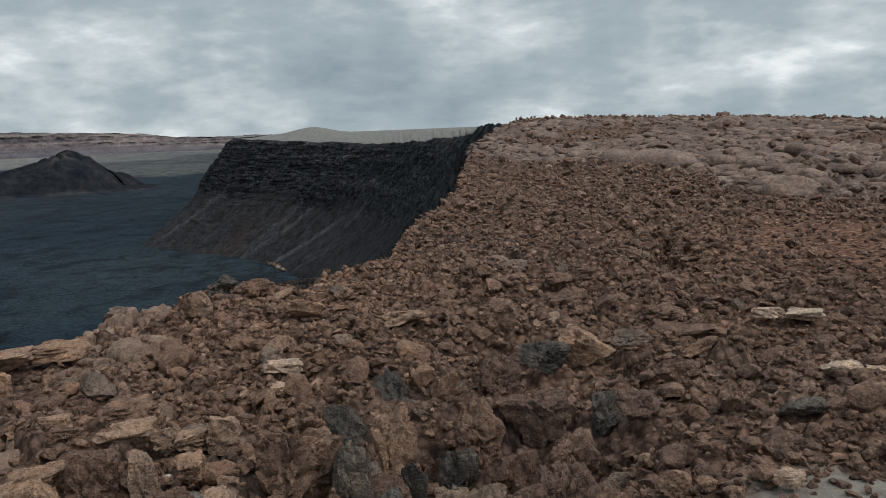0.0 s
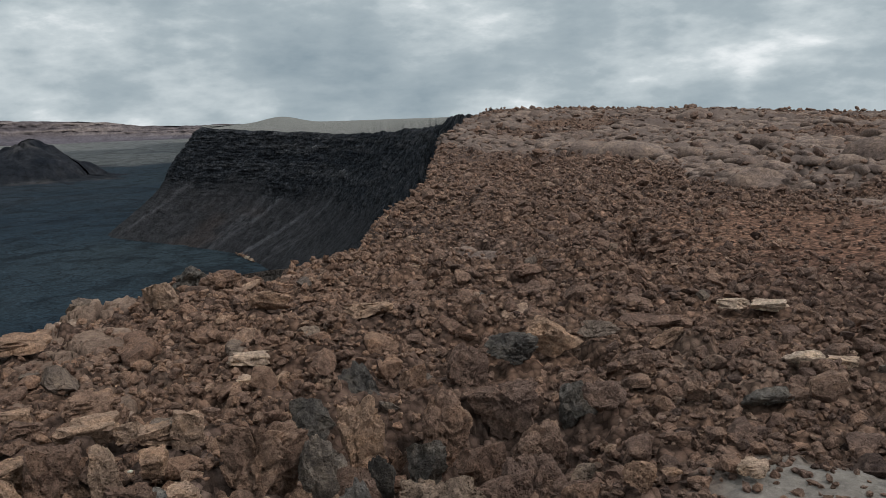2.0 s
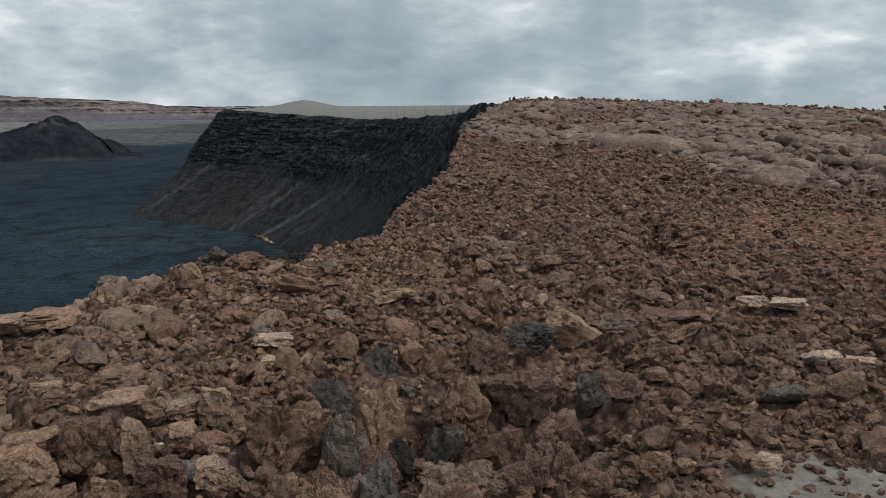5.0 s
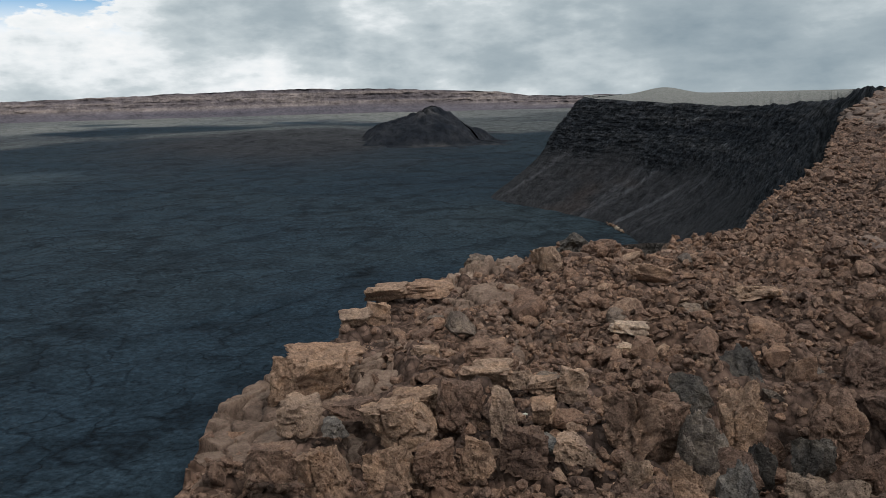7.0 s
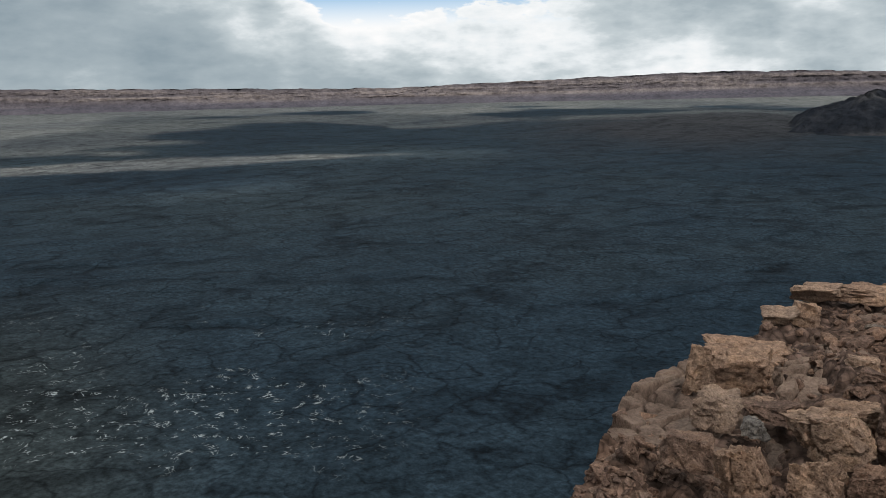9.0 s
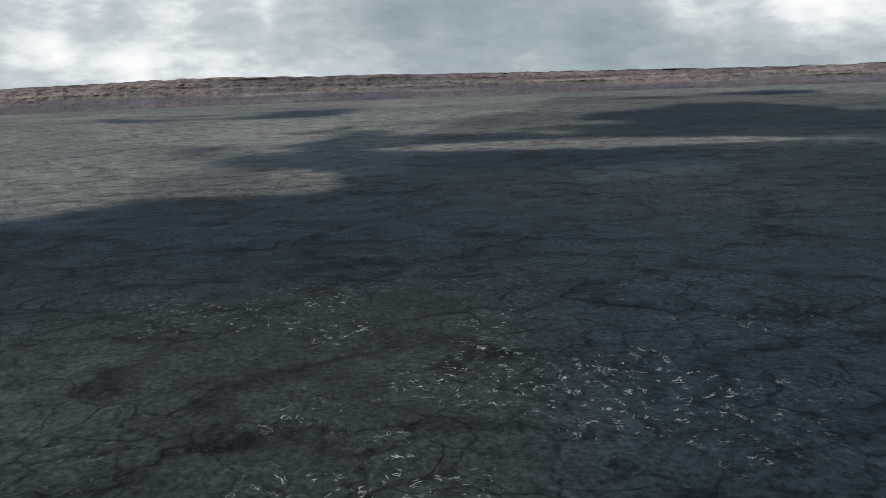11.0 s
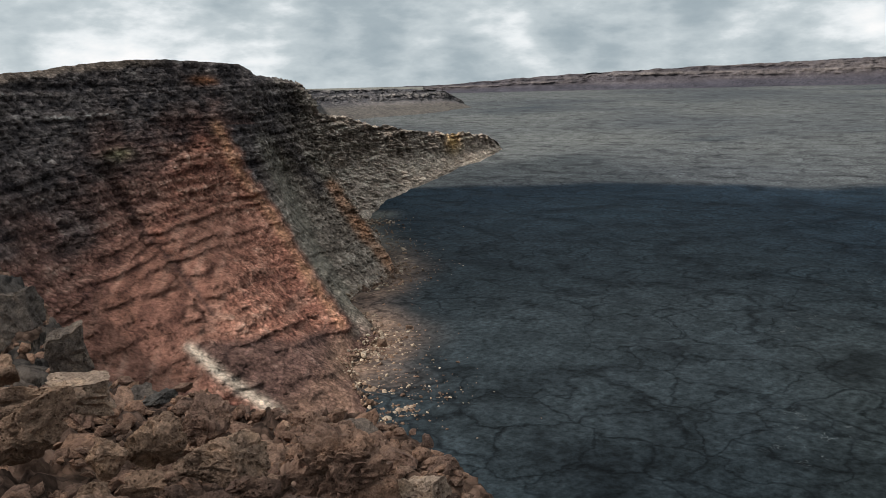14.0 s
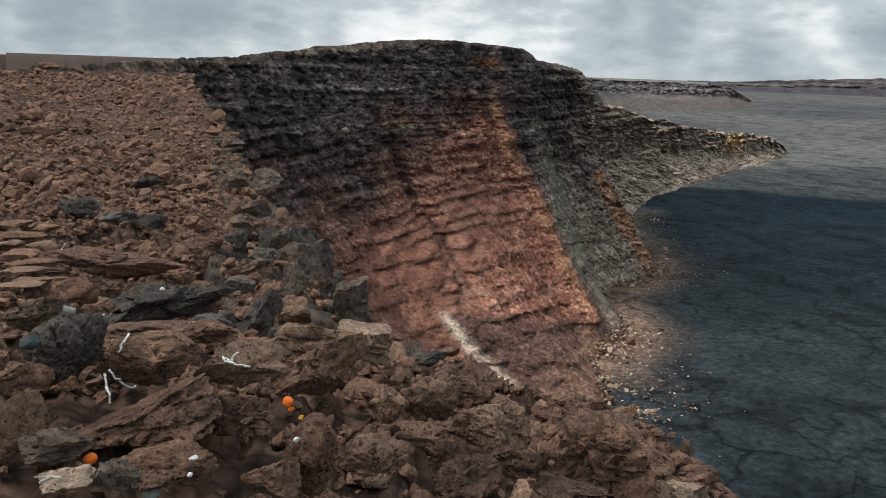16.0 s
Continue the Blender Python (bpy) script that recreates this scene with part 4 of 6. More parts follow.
def cinder_cone(cx, cy, height, radius, seed):
    """A worn cone on the floor: two summits either side of a breach, gullied flanks and a wide apron."""
    n, m = 180, 80
    a, q = np.linspace(0, 2 * np.pi, n), np.linspace(0, 1, m) ** 1.2
    px, py = np.cos(a)[:, None] * q * radius * 2.0, np.sin(a)[:, None] * q * radius * 2.0
    x, y = cx + px, cy + py
    n1 = fbm(x / (radius * 0.45), y / (radius * 0.45), octaves=5, seed=seed)
    rid = fbm(a[:, None] * 3.0 + 0 * x, q * 2 + 0 * x, octaves=4, seed=seed + 1, ridged=True)
    r = np.hypot(px, py) / radius * (1 + 0.4 * n1 + 0.12 * rid)
    lump = lambda ox, oy, w: np.exp(-((px - ox) ** 2 + (py - oy) ** 2) / (w * radius) ** 2)
    h = 0.86 * np.clip(1 - r, 0, 1) ** 0.9 + 0.30 * np.clip(1 - r / 1.95, 0, 1) ** 1.6
    h = np.minimum(h, 0.66 + 0.16 * n1) + 0.12 * lump(-40, 30, 0.22) + 0.14 * lump(30, 10, 0.25) - 0.14 * lump(5, -40, 0.2)
    h = h + (0.12 * n1 + 0.08 * rid * np.clip(1.2 - r, 0, 1)) * np.clip(1.6 - r, 0, 1) * smooth(1.0, 0.8, q)
    z = floor_z(np.hypot(x, y)) - 3 + height * h
    t = 0.5 + 0.5 * fbm(x / 30, y / 30, z / 14, octaves=5, seed=seed + 3) + 0.25 * n1
    c = palette(t, [(0.2, (0.014, 0.016, 0.021)), (0.6, (0.03, 0.031, 0.036)), (0.9, (0.07, 0.065, 0.064))])
    c = np.concatenate([c, np.zeros_like(c[..., :1])], -1)
    ob = mesh_from("cinder_cone", np.stack([x, y, z], -1).reshape(-1, 3), grid_faces(n, m, True), M_CONE, c.reshape(-1, 4))
    return tagged(ob, "dark worn cinder cone with a broken top on the lava floor", "cinder cone", kind="structure")


cinder_cone(*polar(25.0, 1960), 96, 150, 5)

# ---- loose rock ----
def ico(sub):
    bm = bmesh.new()
    bmesh.ops.create_icosphere(bm, subdivisions=sub, radius=1)
    v = np.array([p.co[:] for p in bm.verts])
    f = np.array([[q.index for q in p.verts] for p in bm.faces])
    bm.free()
    return v, f


ICO = {s: ico(s) for s in (1, 2, 3, 4, 5)}


def rock_shape(seed, sub, flatness=0.65, cuts=11, rough=0.10, pitted=0.0, box=False):
    """An angular block: a ball cut by planes, then roughened."""
    rng = np.random.default_rng(seed)
    v, f = ICO[sub][0].copy(), ICO[sub][1]
    if sub == 1:
        v = v * rng.uniform(0.55, 1.15, (len(v), 1)) + rng.normal(0, 0.08, v.shape)
    else:
        for i in range(cuts):
            n = rng.normal(size=3)
            if box and i < 6:
                n = n * 0.22
                n[i // 2] += 1 if i % 2 else -1
            n /= np.linalg.norm(n)
            d = rng.uniform(0.32, 0.75) if not box else rng.uniform(0.45, 0.56) if i < 6 else rng.uniform(0.72, 0.85)
            v -= np.outer(np.maximum(0, v @ n - d) * 0.96, n)
        nn = v / (np.linalg.norm(v, axis=1, keepdims=True) + 1e-9)
        o = seed * 3.7
        v = v + nn * (rough * fbm(v[:, 0] * 1.9 + o, v[:, 1] * 1.9, v[:, 2] * 1.9, octaves=2 + sub // 2, seed=seed % 97, gain=0.65))[:, None]
        if pitted:
            v = v + nn * (pitted * fbm(v[:, 0] * 6 + o, v[:, 1] * 6, v[:, 2] * 6, octaves=3, seed=seed % 89, gain=0.7, ridged=True))[:, None]
    if sub >= 3:
        # lumps fused together, with seams between them
        seeds = rng.normal(size=(16, 3))
        seeds /= np.linalg.norm(seeds, axis=1, keepdims=True)
        dist = np.sort(np.linalg.norm(v[:, None] / (np.linalg.norm(v, axis=1)[:, None, None] + 1e-9) + 0.18 * fbm(v[:, 0] * 4, v[:, 1] * 4, v[:, 2] * 4, octaves=2, seed=seed % 71)[:, None, None] - seeds[None], axis=2), axis=1)
        v = v - nn * (0.13 * smooth(0.16, 0.0, dist[:, 1] - dist[:, 0]))[:, None]
    if sub >= 4:
        gr = fbm(v[:, 0] * 1.6 - o, v[:, 1] * 1.6, v[:, 2] * 1.6, octaves=3, seed=seed % 83, ridged=True)
        v = v - nn * (0.16 * smooth(0.55, 0.9, gr))[:, None]
    v = v * np.array((1.0, rng.uniform(0.6, 0.95), flatness * rng.uniform(0.7, 1.25)))
    return v / np.abs(v[:, :2]).max(), f


def turn_matrix(rng, n, tilt=0.35):
    """Random turns about z with some tilt: n matrices."""
    a, b, c = rng.uniform(0, 2 * np.pi, n), rng.normal(0, tilt, n), rng.normal(0, tilt, n)
    ca, sa_, cb, sb, cc, sc = np.cos(a), np.sin(a), np.cos(b), np.sin(b), np.cos(c), np.sin(c)
    o, l = np.zeros(n), np.ones(n)
    rz = np.array([[ca, -sa_, o], [sa_, ca, o], [o, o, l]])
    rx = np.array([[l, o, o], [o, cb, -sb], [o, sb, cb]])
    ry = np.array([[cc, o, sc], [o, l, o], [-sc, o, cc]])
    return np.einsum("ijn,jkn,kln->nil", rx, ry, rz)


def ground_at(x, y):
    r = np.hypot(x, y)
    h, _, _ = ground_relief(x, y, r)
    return plateau(x, y) + h


def scatter(name, n, az0, az1, r0, r1, size, sub, mat, seed, label, flatness=0.6, power=0.55, sink=0.25, lobes=False):
    """Loose stones over a sector of the plateau, thinning out with the distance; or overlapping toes of ropy lava."""
    rng = np.random.default_rng(seed)
    az, r = rng.uniform(az0, az1, n), (r0 ** 0.5 + rng.uniform(0, 1, n) * (r1 ** 0.5 - r0 ** 0.5)) ** 2
    x, y = polar(az, r)
    keep = r < np.where((az > -5.4) & (az < 167), rim(az), 1e9) * 0.985
    _, slab, gravel = ground_relief(x, y, r)
    keep &= rng.uniform(0, 1, n) > (0.75 if sub == 1 else 0.99) * np.maximum(0 if lobes else slab * 0.93, gravel)
    azk = np.degrees(np.arctan2(-x, y)) % 360
    crust = smooth(19, 23, azk) * smooth(44, 42, azk) * smooth(5.6, 6.6, r) + smooth(151, 153, azk) * smooth(167, 165, azk) * smooth(6.5, 8, r)
    keep &= rng.uniform(0, 1, n) > 0.72 * crust
    for bx, by, br in TAKEN:
        keep &= np.hypot(x - bx, y - by) > br * (0.95 if sub == 1 else 1.2)
    pit = np.exp(-(((x - 0.1) / 1.3) ** 2 + ((y - 6.7) / 1.05) ** 2) ** 2)
    keep &= rng.uniform(0, 1, n) > pit * (0.5 if sub == 1 else 0.9)
    if lobes:
        keep &= slab > 0.5
    x, y, r = x[keep], y[keep], r[keep]
    n = len(x)
    s = size * (r / r0) ** power * np.exp(rng.normal(0, 0.38, n))
    z = ground_at(x, y) + s * (0.35 - sink + (0 if lobes else np.abs(rng.normal(0, 0.45, n))))
    rot = turn_matrix(rng, n, 0.13 if lobes else 0.35)
    shapes = [rock_shape(1000 + seed * 50 + i, sub, flatness, *((3, 0.16) if lobes else ())) for i in range(14)]
    which = rng.integers(0, 14, n)
    vs, fs, base = [], [], 0
    for i, (v, f) in enumerate(shapes):
        idx = np.where(which == i)[0]
        w = np.einsum("nij,vj->nvi", rot[idx], v) * s[idx, None, None] + np.stack([x[idx], y[idx], z[idx]], -1)[:, None, :]
        vs.append(w.reshape(-1, 3))
        fs.append((f[None] + (np.arange(len(idx)) * len(v))[:, None, None] + base).reshape(-1, 3))
        base += len(idx) * len(v)
    ob = mesh_from(name, np.concatenate(vs), np.concatenate(fs), mat, None, sub > 2 or lobes, 30 if sub > 2 else None)
    return tagged(ob, label, "rubble", kind="stuff")


# ---- single rocks ----
SHAPES, TAKEN = {}, []


def rock_mesh(mat, variant, sub, flatness, pitted):
    key = (mat.name, variant, sub, flatness, pitted)
    if key not in SHAPES:
        cuts, rough = (9, 0.22) if variant < 24 else (13, 0.11) if variant < 36 else (12, 0.2)
        v, f = rock_shape(7000 + variant * 13, sub, 1.0, cuts, rough, pitted, variant >= 36)
        v = v / np.abs(v).max(axis=0)
        ob = mesh_from("lava_rock", v, f, mat, None, True, 40)
        SHAPES[key] = ob.data
        bpy.data.objects.remove(ob)
    return SHAPES[key]


def boulder(x, y, z, sx, sy, sz, yaw, lean, mat, label, variant, sub=4, pitted=0.07, name="boulder", group="boulders on the crater rim"):
    """One rock with half sizes sx across, sy deep, sz high, turned by yaw and leaning in its own plane."""
    ob = new(name, rock_mesh(mat, variant, sub, 1.0, pitted))
    ob.matrix_world = pose(x, y, z, 0, lean, yaw) @ Matrix.Diagonal((sx, sy, sz, 1))
    TAKEN.append((x, y, 0.9 * max(sx, sy)))
    return tagged(ob, label, "rock", group)


def slab_stone(wall, x, y, z, sx, sy, sz, yaw, lean, mat, variant):
    ob = new("slab", rock_mesh(mat, variant, 3, 1.0, 0.05))
    ob.parent = wall
    ob.matrix_world = pose(x, y, z, 0, lean, yaw) @ Matrix.Diagonal((sx, sy, sz, 1))
    TAKEN.append((x, y, 0.9 * max(sx, sy)))


boulder(-1.78, 8.88, -0.78, 0.247, 0.196, 0.072, 11, 3, M_PALE, "pale buff lava slab among rubble on the rim ledge", 36, 4)
boulder(-1.62, 8.28, -0.90, 0.301, 0.233, 0.177, 11, -5, M_PALE, "pale buff lava slab among rubble on the rim ledge", 37, 4)
boulder(-1.14, 5.93, -0.68, 0.346, 0.227, 0.478, 11, 0, M_BOULDER, "rough brown lava boulder among rubble on the rim ledge", 26, 5)
boulder(-0.74, 5.88, -0.79, 0.203, 0.133, 0.351, 7, 0, M_GREY, "grey-brown lava boulder among rubble on the rim ledge", 27, 5)
boulder(-0.57, 6.99, -0.94, 0.242, 0.159, 0.421, 4, 0, M_TAN, "weathered tan lava block among rubble on the rim ledge", 28, 5)
boulder(-0.97, 7.27, -0.95, 0.236, 0.155, 0.271, 8, 0, M_DARK, "dark grey dense lava boulder among rubble on the rim ledge", 29, 4)
boulder(-0.54, 8.04, -0.93, 0.329, 0.216, 0.287, 4, 0, M_DARK, "dark grey dense lava boulder among rubble on the rim ledge", 30, 4)
boulder(-0.09, 8.12, -0.92, 0.155, 0.102, 0.289, 0, 0, M_BOULDER, "rough brown lava boulder among rubble on the rim ledge", 31, 4)
boulder(0.12, 7.29, -1.01, 0.299, 0.196, 0.424, -1, -18, M_BOULDER, "rough brown lava boulder among rubble on the rim ledge", 32, 5)
boulder(0.41, 8.05, -0.76, 0.233, 0.153, 0.248, -3, 35, M_BOULDER, "rough brown lava boulder among rubble on the rim ledge", 33, 5)
boulder(0.73, 7.60, -0.96, 0.398, 0.261, 0.321, -6, 10, M_BOULDER, "rough brown lava boulder among rubble on the rim ledge", 34, 5)
boulder(0.94, 8.42, -0.69, 0.325, 0.213, 0.184, -7, 0, M_DARK, "dark grey dense lava boulder among rubble on the rim ledge", 35, 5)
boulder(1.28, 7.37, -0.86, 0.245, 0.161, 0.304, -11, 0, M_DARK, "dark grey dense lava boulder among rubble on the rim ledge", 24, 4)
boulder(1.36, 8.59, -0.61, 0.320, 0.210, 0.233, -10, 38, M_TAN, "weathered tan lava block among rubble on the rim ledge", 25, 4)
boulder(-0.01, 6.59, -1.03, 0.180, 0.118, 0.316, -0, 0, M_DARK, "dark grey dense lava boulder among rubble on the rim ledge", 26, 4)
boulder(-0.35, 6.31, -1.01, 0.121, 0.079, 0.211, 3, 0, M_DARK, "dark grey dense lava boulder among rubble on the rim ledge", 27, 4)
boulder(0.04, 5.33, -0.77, 0.353, 0.231, 0.255, -1, 0, M_GREY, "grey-brown lava boulder among rubble on the rim ledge", 28, 5)
boulder(-0.45, 5.59, -0.82, 0.179, 0.117, 0.236, 4, 0, M_BOULDER, "rough brown lava boulder among rubble on the rim ledge", 29, 4)
boulder(-0.37, 5.21, -0.76, 0.191, 0.125, 0.235, 4, 0, M_GREY, "grey-brown lava boulder among rubble on the rim ledge", 30, 4)
boulder(0.43, 6.43, -1.01, 0.223, 0.146, 0.265, -5, 0, M_BOULDER, "rough brown lava boulder among rubble on the rim ledge", 31, 4)
boulder(0.83, 6.59, -0.94, 0.276, 0.181, 0.308, -8, 0, M_BOULDER, "rough brown lava boulder among rubble on the rim ledge", 32, 5)
boulder(0.70, 5.57, -0.80, 0.226, 0.148, 0.251, -8, 0, M_BOULDER, "rough brown lava boulder among rubble on the rim ledge", 33, 5)
boulder(0.39, 5.35, -0.79, 0.240, 0.157, 0.229, -5, 0, M_BOULDER, "rough brown lava boulder among rubble on the rim ledge", 34, 4)
boulder(0.11, 4.98, -0.76, 0.155, 0.102, 0.195, -2, 0, M_BOULDER, "rough brown lava boulder among rubble on the rim ledge", 35, 4)
boulder(0.44, 4.96, -0.75, 0.127, 0.083, 0.210, -6, 0, M_BOULDER, "rough brown lava boulder among rubble on the rim ledge", 24, 4)
boulder(0.95, 5.27, -0.75, 0.148, 0.097, 0.241, -12, 0, M_BOULDER, "rough brown lava boulder among rubble on the rim ledge", 25, 4)
boulder(-1.06, 5.35, -0.78, 0.114, 0.075, 0.208, 11, 0, M_TAN, "weathered tan lava block among rubble on the rim ledge", 26, 4)
boulder(-0.77, 5.33, -0.79, 0.125, 0.082, 0.210, 8, 0, M_TAN, "weathered tan lava block among rubble on the rim ledge", 27, 4)
boulder(-0.60, 5.31, -0.80, 0.085, 0.056, 0.194, 6, 0, M_TAN, "weathered tan lava block among rubble on the rim ledge", 28, 4)
boulder(-0.67, 4.98, -0.76, 0.149, 0.097, 0.197, 8, 0, M_TAN, "weathered tan lava block among rubble on the rim ledge", 29, 4)
boulder(-0.09, 4.97, -0.75, 0.091, 0.059, 0.221, 1, 0, M_TAN, "weathered tan lava block among rubble on the rim ledge", 30, 4)
boulder(-0.25, 4.95, -0.78, 0.129, 0.084, 0.156, 3, 0, M_BOULDER, "rough brown lava boulder among rubble on the rim ledge", 31, 4)
boulder(-1.11, 4.96, -0.75, 0.108, 0.071, 0.206, 13, 0, M_BOULDER, "rough brown lava boulder among rubble on the rim ledge", 32, 4)
boulder(1.51, 7.10, -0.73, 0.190, 0.125, 0.138, -13, 0, M_BOULDER, "rough brown lava boulder among rubble on the rim ledge", 33, 4)
boulder(1.65, 6.48, -0.71, 0.098, 0.065, 0.082, -15, 0, M_BOULDER, "rough brown lava boulder among rubble on the rim ledge", 34, 4)
boulder(1.33, 5.27, -0.62, 0.130, 0.085, 0.115, -16, 0, M_TAN, "weathered tan lava block among rubble on the rim ledge", 35, 4)
boulder(2.08, 5.42, -0.64, 0.105, 0.083, 0.047, -23, 0, M_PALE, "pale buff lava slab among rubble on the rim ledge", 42, 4)
boulder(3.65, 9.88, -0.64, 0.211, 0.167, 0.057, -21, 0, M_PALE, "pale buff lava slab among rubble on the rim ledge", 43, 4)
boulder(4.00, 9.64, -0.63, 0.257, 0.203, 0.070, -24, 0, M_PALE, "pale buff lava slab among rubble on the rim ledge", 44, 4)
boulder(3.44, 7.60, -0.64, 0.189, 0.150, 0.070, -26, -15, M_PALE, "pale buff lava slab among rubble on the rim ledge", 45, 4)
boulder(3.75, 7.49, -0.65, 0.182, 0.144, 0.059, -28, 0, M_PALE, "pale buff lava slab among rubble on the rim ledge", 36, 4)
boulder(0.83, 4.91, -0.77, 0.170, 0.111, 0.154, -11, 0, M_BOULDER, "rough brown lava boulder among rubble on the rim ledge", 29, 4)
boulder(2.26, 6.95, -0.64, 0.135, 0.089, 0.129, -19, 0, M_BOULDER, "rough brown lava boulder among rubble on the rim ledge", 30, 4)
boulder(1.97, 7.77, -0.66, 0.168, 0.110, 0.125, -15, 0, M_BOULDER, "rough brown lava boulder among rubble on the rim ledge", 31, 4)
boulder(2.70, 6.72, -0.64, 0.231, 0.152, 0.094, -23, 0, M_DARK, "dark grey dense lava boulder among rubble on the rim ledge", 32, 4)
boulder(2.47, 8.54, -0.66, 0.202, 0.133, 0.065, -17, -30, M_TAN, "weathered tan lava block among rubble on the rim ledge", 33, 4)
boulder(1.81, 6.03, -0.68, 0.110, 0.072, 0.060, -18, 0, M_BOULDER, "rough brown lava boulder among rubble on the rim ledge", 34, 4)
boulder(1.58, 5.45, -0.67, 0.083, 0.054, 0.028, -18, 0, M_TAN, "weathered tan lava block among rubble on the rim ledge", 35, 4)
boulder(1.52, 12.49, -0.63, 0.295, 0.194, 0.129, -7, 0, M_BOULDER, "rough brown lava boulder among rubble on the rim ledge", 24, 4)
boulder(2.08, 12.86, -0.62, 0.210, 0.138, 0.115, -10, 0, M_BOULDER, "rough brown lava boulder among rubble on the rim ledge", 25, 4)
boulder(-0.67, 10.56, -0.70, 0.363, 0.238, 0.146, 3, 0, M_TAN, "weathered tan lava block among rubble on the rim ledge", 26, 4)
boulder(-2.09, 11.51, -0.74, 0.346, 0.227, 0.157, 10, 0, M_TAN, "weathered tan lava block among rubble on the rim ledge", 27, 4)
boulder(2.57, 9.26, -0.65, 0.436, 0.239, 0.082, -16, 0, M_BOULDER, "rough brown lava boulder among rubble on the rim ledge", 28, 4)
boulder(1.91, 9.02, -0.66, 0.252, 0.166, 0.091, -13, 0, M_GREY, "grey-brown lava boulder among rubble on the rim ledge", 29, 4)
boulder(-4.24, 6.69, -0.74, 0.431, 0.284, 0.140, 32, 4, M_TAN, "weathered tan lava block on the edge of the rim ledge", 40, 5)
boulder(-3.88, 6.11, -0.66, 0.248, 0.196, 0.207, 32, -8, M_TAN, "weathered tan lava block on the edge of the rim ledge", 41, 4)
boulder(-3.53, 5.20, -0.62, 0.190, 0.151, 0.151, 34, 0, M_TAN, "weathered tan lava block on the edge of the rim ledge", 42, 4)
boulder(-3.28, 5.55, -0.67, 0.231, 0.183, 0.066, 30, 0, M_BOULDER, "rough brown lava boulder on the edge of the rim ledge", 43, 4)
boulder(-2.78, 5.62, -0.61, 0.242, 0.192, 0.167, 25, 3, M_TAN, "weathered tan lava block on the edge of the rim ledge", 44, 5)
boulder(-2.71, 5.21, -0.59, 0.304, 0.241, 0.186, 26, 0, M_TAN, "weathered tan lava block on the edge of the rim ledge", 45, 5)
boulder(-2.39, 5.61, -0.56, 0.200, 0.159, 0.267, 22, 0, M_BOULDER, "rough brown lava boulder on the edge of the rim ledge", 36, 5)
boulder(-1.96, 4.84, -0.56, 0.136, 0.108, 0.189, 21, 0, M_TAN, "weathered tan lava block on the edge of the rim ledge", 37, 5)
boulder(-2.02, 5.49, -0.56, 0.121, 0.096, 0.242, 19, 0, M_TAN, "weathered tan lava block on the edge of the rim ledge", 38, 4)
boulder(-1.71, 5.07, -0.57, 0.189, 0.150, 0.172, 17, 0, M_BOULDER, "rough brown lava boulder on the edge of the rim ledge", 39, 5)
boulder(-1.84, 5.86, -0.63, 0.105, 0.083, 0.129, 16, 0, M_TAN, "weathered tan lava block on the edge of the rim ledge", 40, 4)
boulder(-2.57, 6.62, -0.67, 0.242, 0.192, 0.128, 20, 0, M_TAN, "weathered tan lava block on the edge of the rim ledge", 41, 4)
boulder(-2.90, 7.48, -0.73, 0.226, 0.179, 0.115, 20, 0, M_BOULDER, "rough brown lava boulder on the edge of the rim ledge", 42, 4)
boulder(-2.41, 4.45, -0.56, 0.184, 0.145, 0.178, 27, 0, M_TAN, "weathered tan lava block on the edge of the rim ledge", 43, 5)
boulder(-2.17, 4.65, -0.56, 0.162, 0.129, 0.180, 24, 0, M_BOULDER, "rough brown lava boulder on the edge of the rim ledge", 44, 5)
boulder(-2.71, 4.21, -0.54, 0.181, 0.143, 0.209, 32, 0, M_TAN, "weathered tan lava block on the edge of the rim ledge", 45, 5)
boulder(-3.17, 4.35, -0.58, 0.192, 0.152, 0.154, 35, 0, M_BOULDER, "rough brown lava boulder on the edge of the rim ledge", 36, 4)
boulder(-4.12, 5.86, -0.62, 0.153, 0.122, 0.277, 35, 0, M_TAN, "weathered tan lava block on the edge of the rim ledge", 37, 4)
boulder(-3.17, 5.09, -0.64, 0.111, 0.088, 0.076, 31, 0, M_GREY, "grey-brown lava boulder on the edge of the rim ledge", 38, 4)
boulder(-4.73, 8.72, -0.83, 0.187, 0.148, 0.153, 28, 0, M_TAN, "weathered tan lava block on the edge of the rim ledge", 39, 4)
boulder(-4.88, 8.40, -0.84, 0.218, 0.173, 0.123, 30, 0, M_TAN, "weathered tan lava block on the edge of the rim ledge", 40, 4)
boulder(-5.18, 9.79, -0.85, 0.307, 0.243, 0.121, 27, 0, M_TAN, "weathered tan lava block on the edge of the rim ledge", 41, 4)
boulder(-4.74, 10.16, -0.84, 0.383, 0.241, 0.111, 24, 0, M_TAN, "weathered tan lava block on the edge of the rim ledge", 42, 4)
boulder(-2.30, 6.67, -0.69, 0.126, 0.100, 0.085, 18, 0, M_TAN, "weathered tan lava block on the edge of the rim ledge", 43, 4)
boulder(-2.06, 6.59, -0.69, 0.163, 0.129, 0.099, 16, 0, M_TAN, "weathered tan lava block on the edge of the rim ledge", 44, 4)
boulder(-3.68, 12.12, -0.75, 0.254, 0.201, 0.225, 16, 0, M_TAN, "weathered tan lava block on the edge of the rim ledge", 45, 4)
boulder(-3.46, 7.28, -0.76, 0.167, 0.132, 0.091, 25, 0, M_TAN, "weathered tan lava block on the edge of the rim ledge", 36, 4)
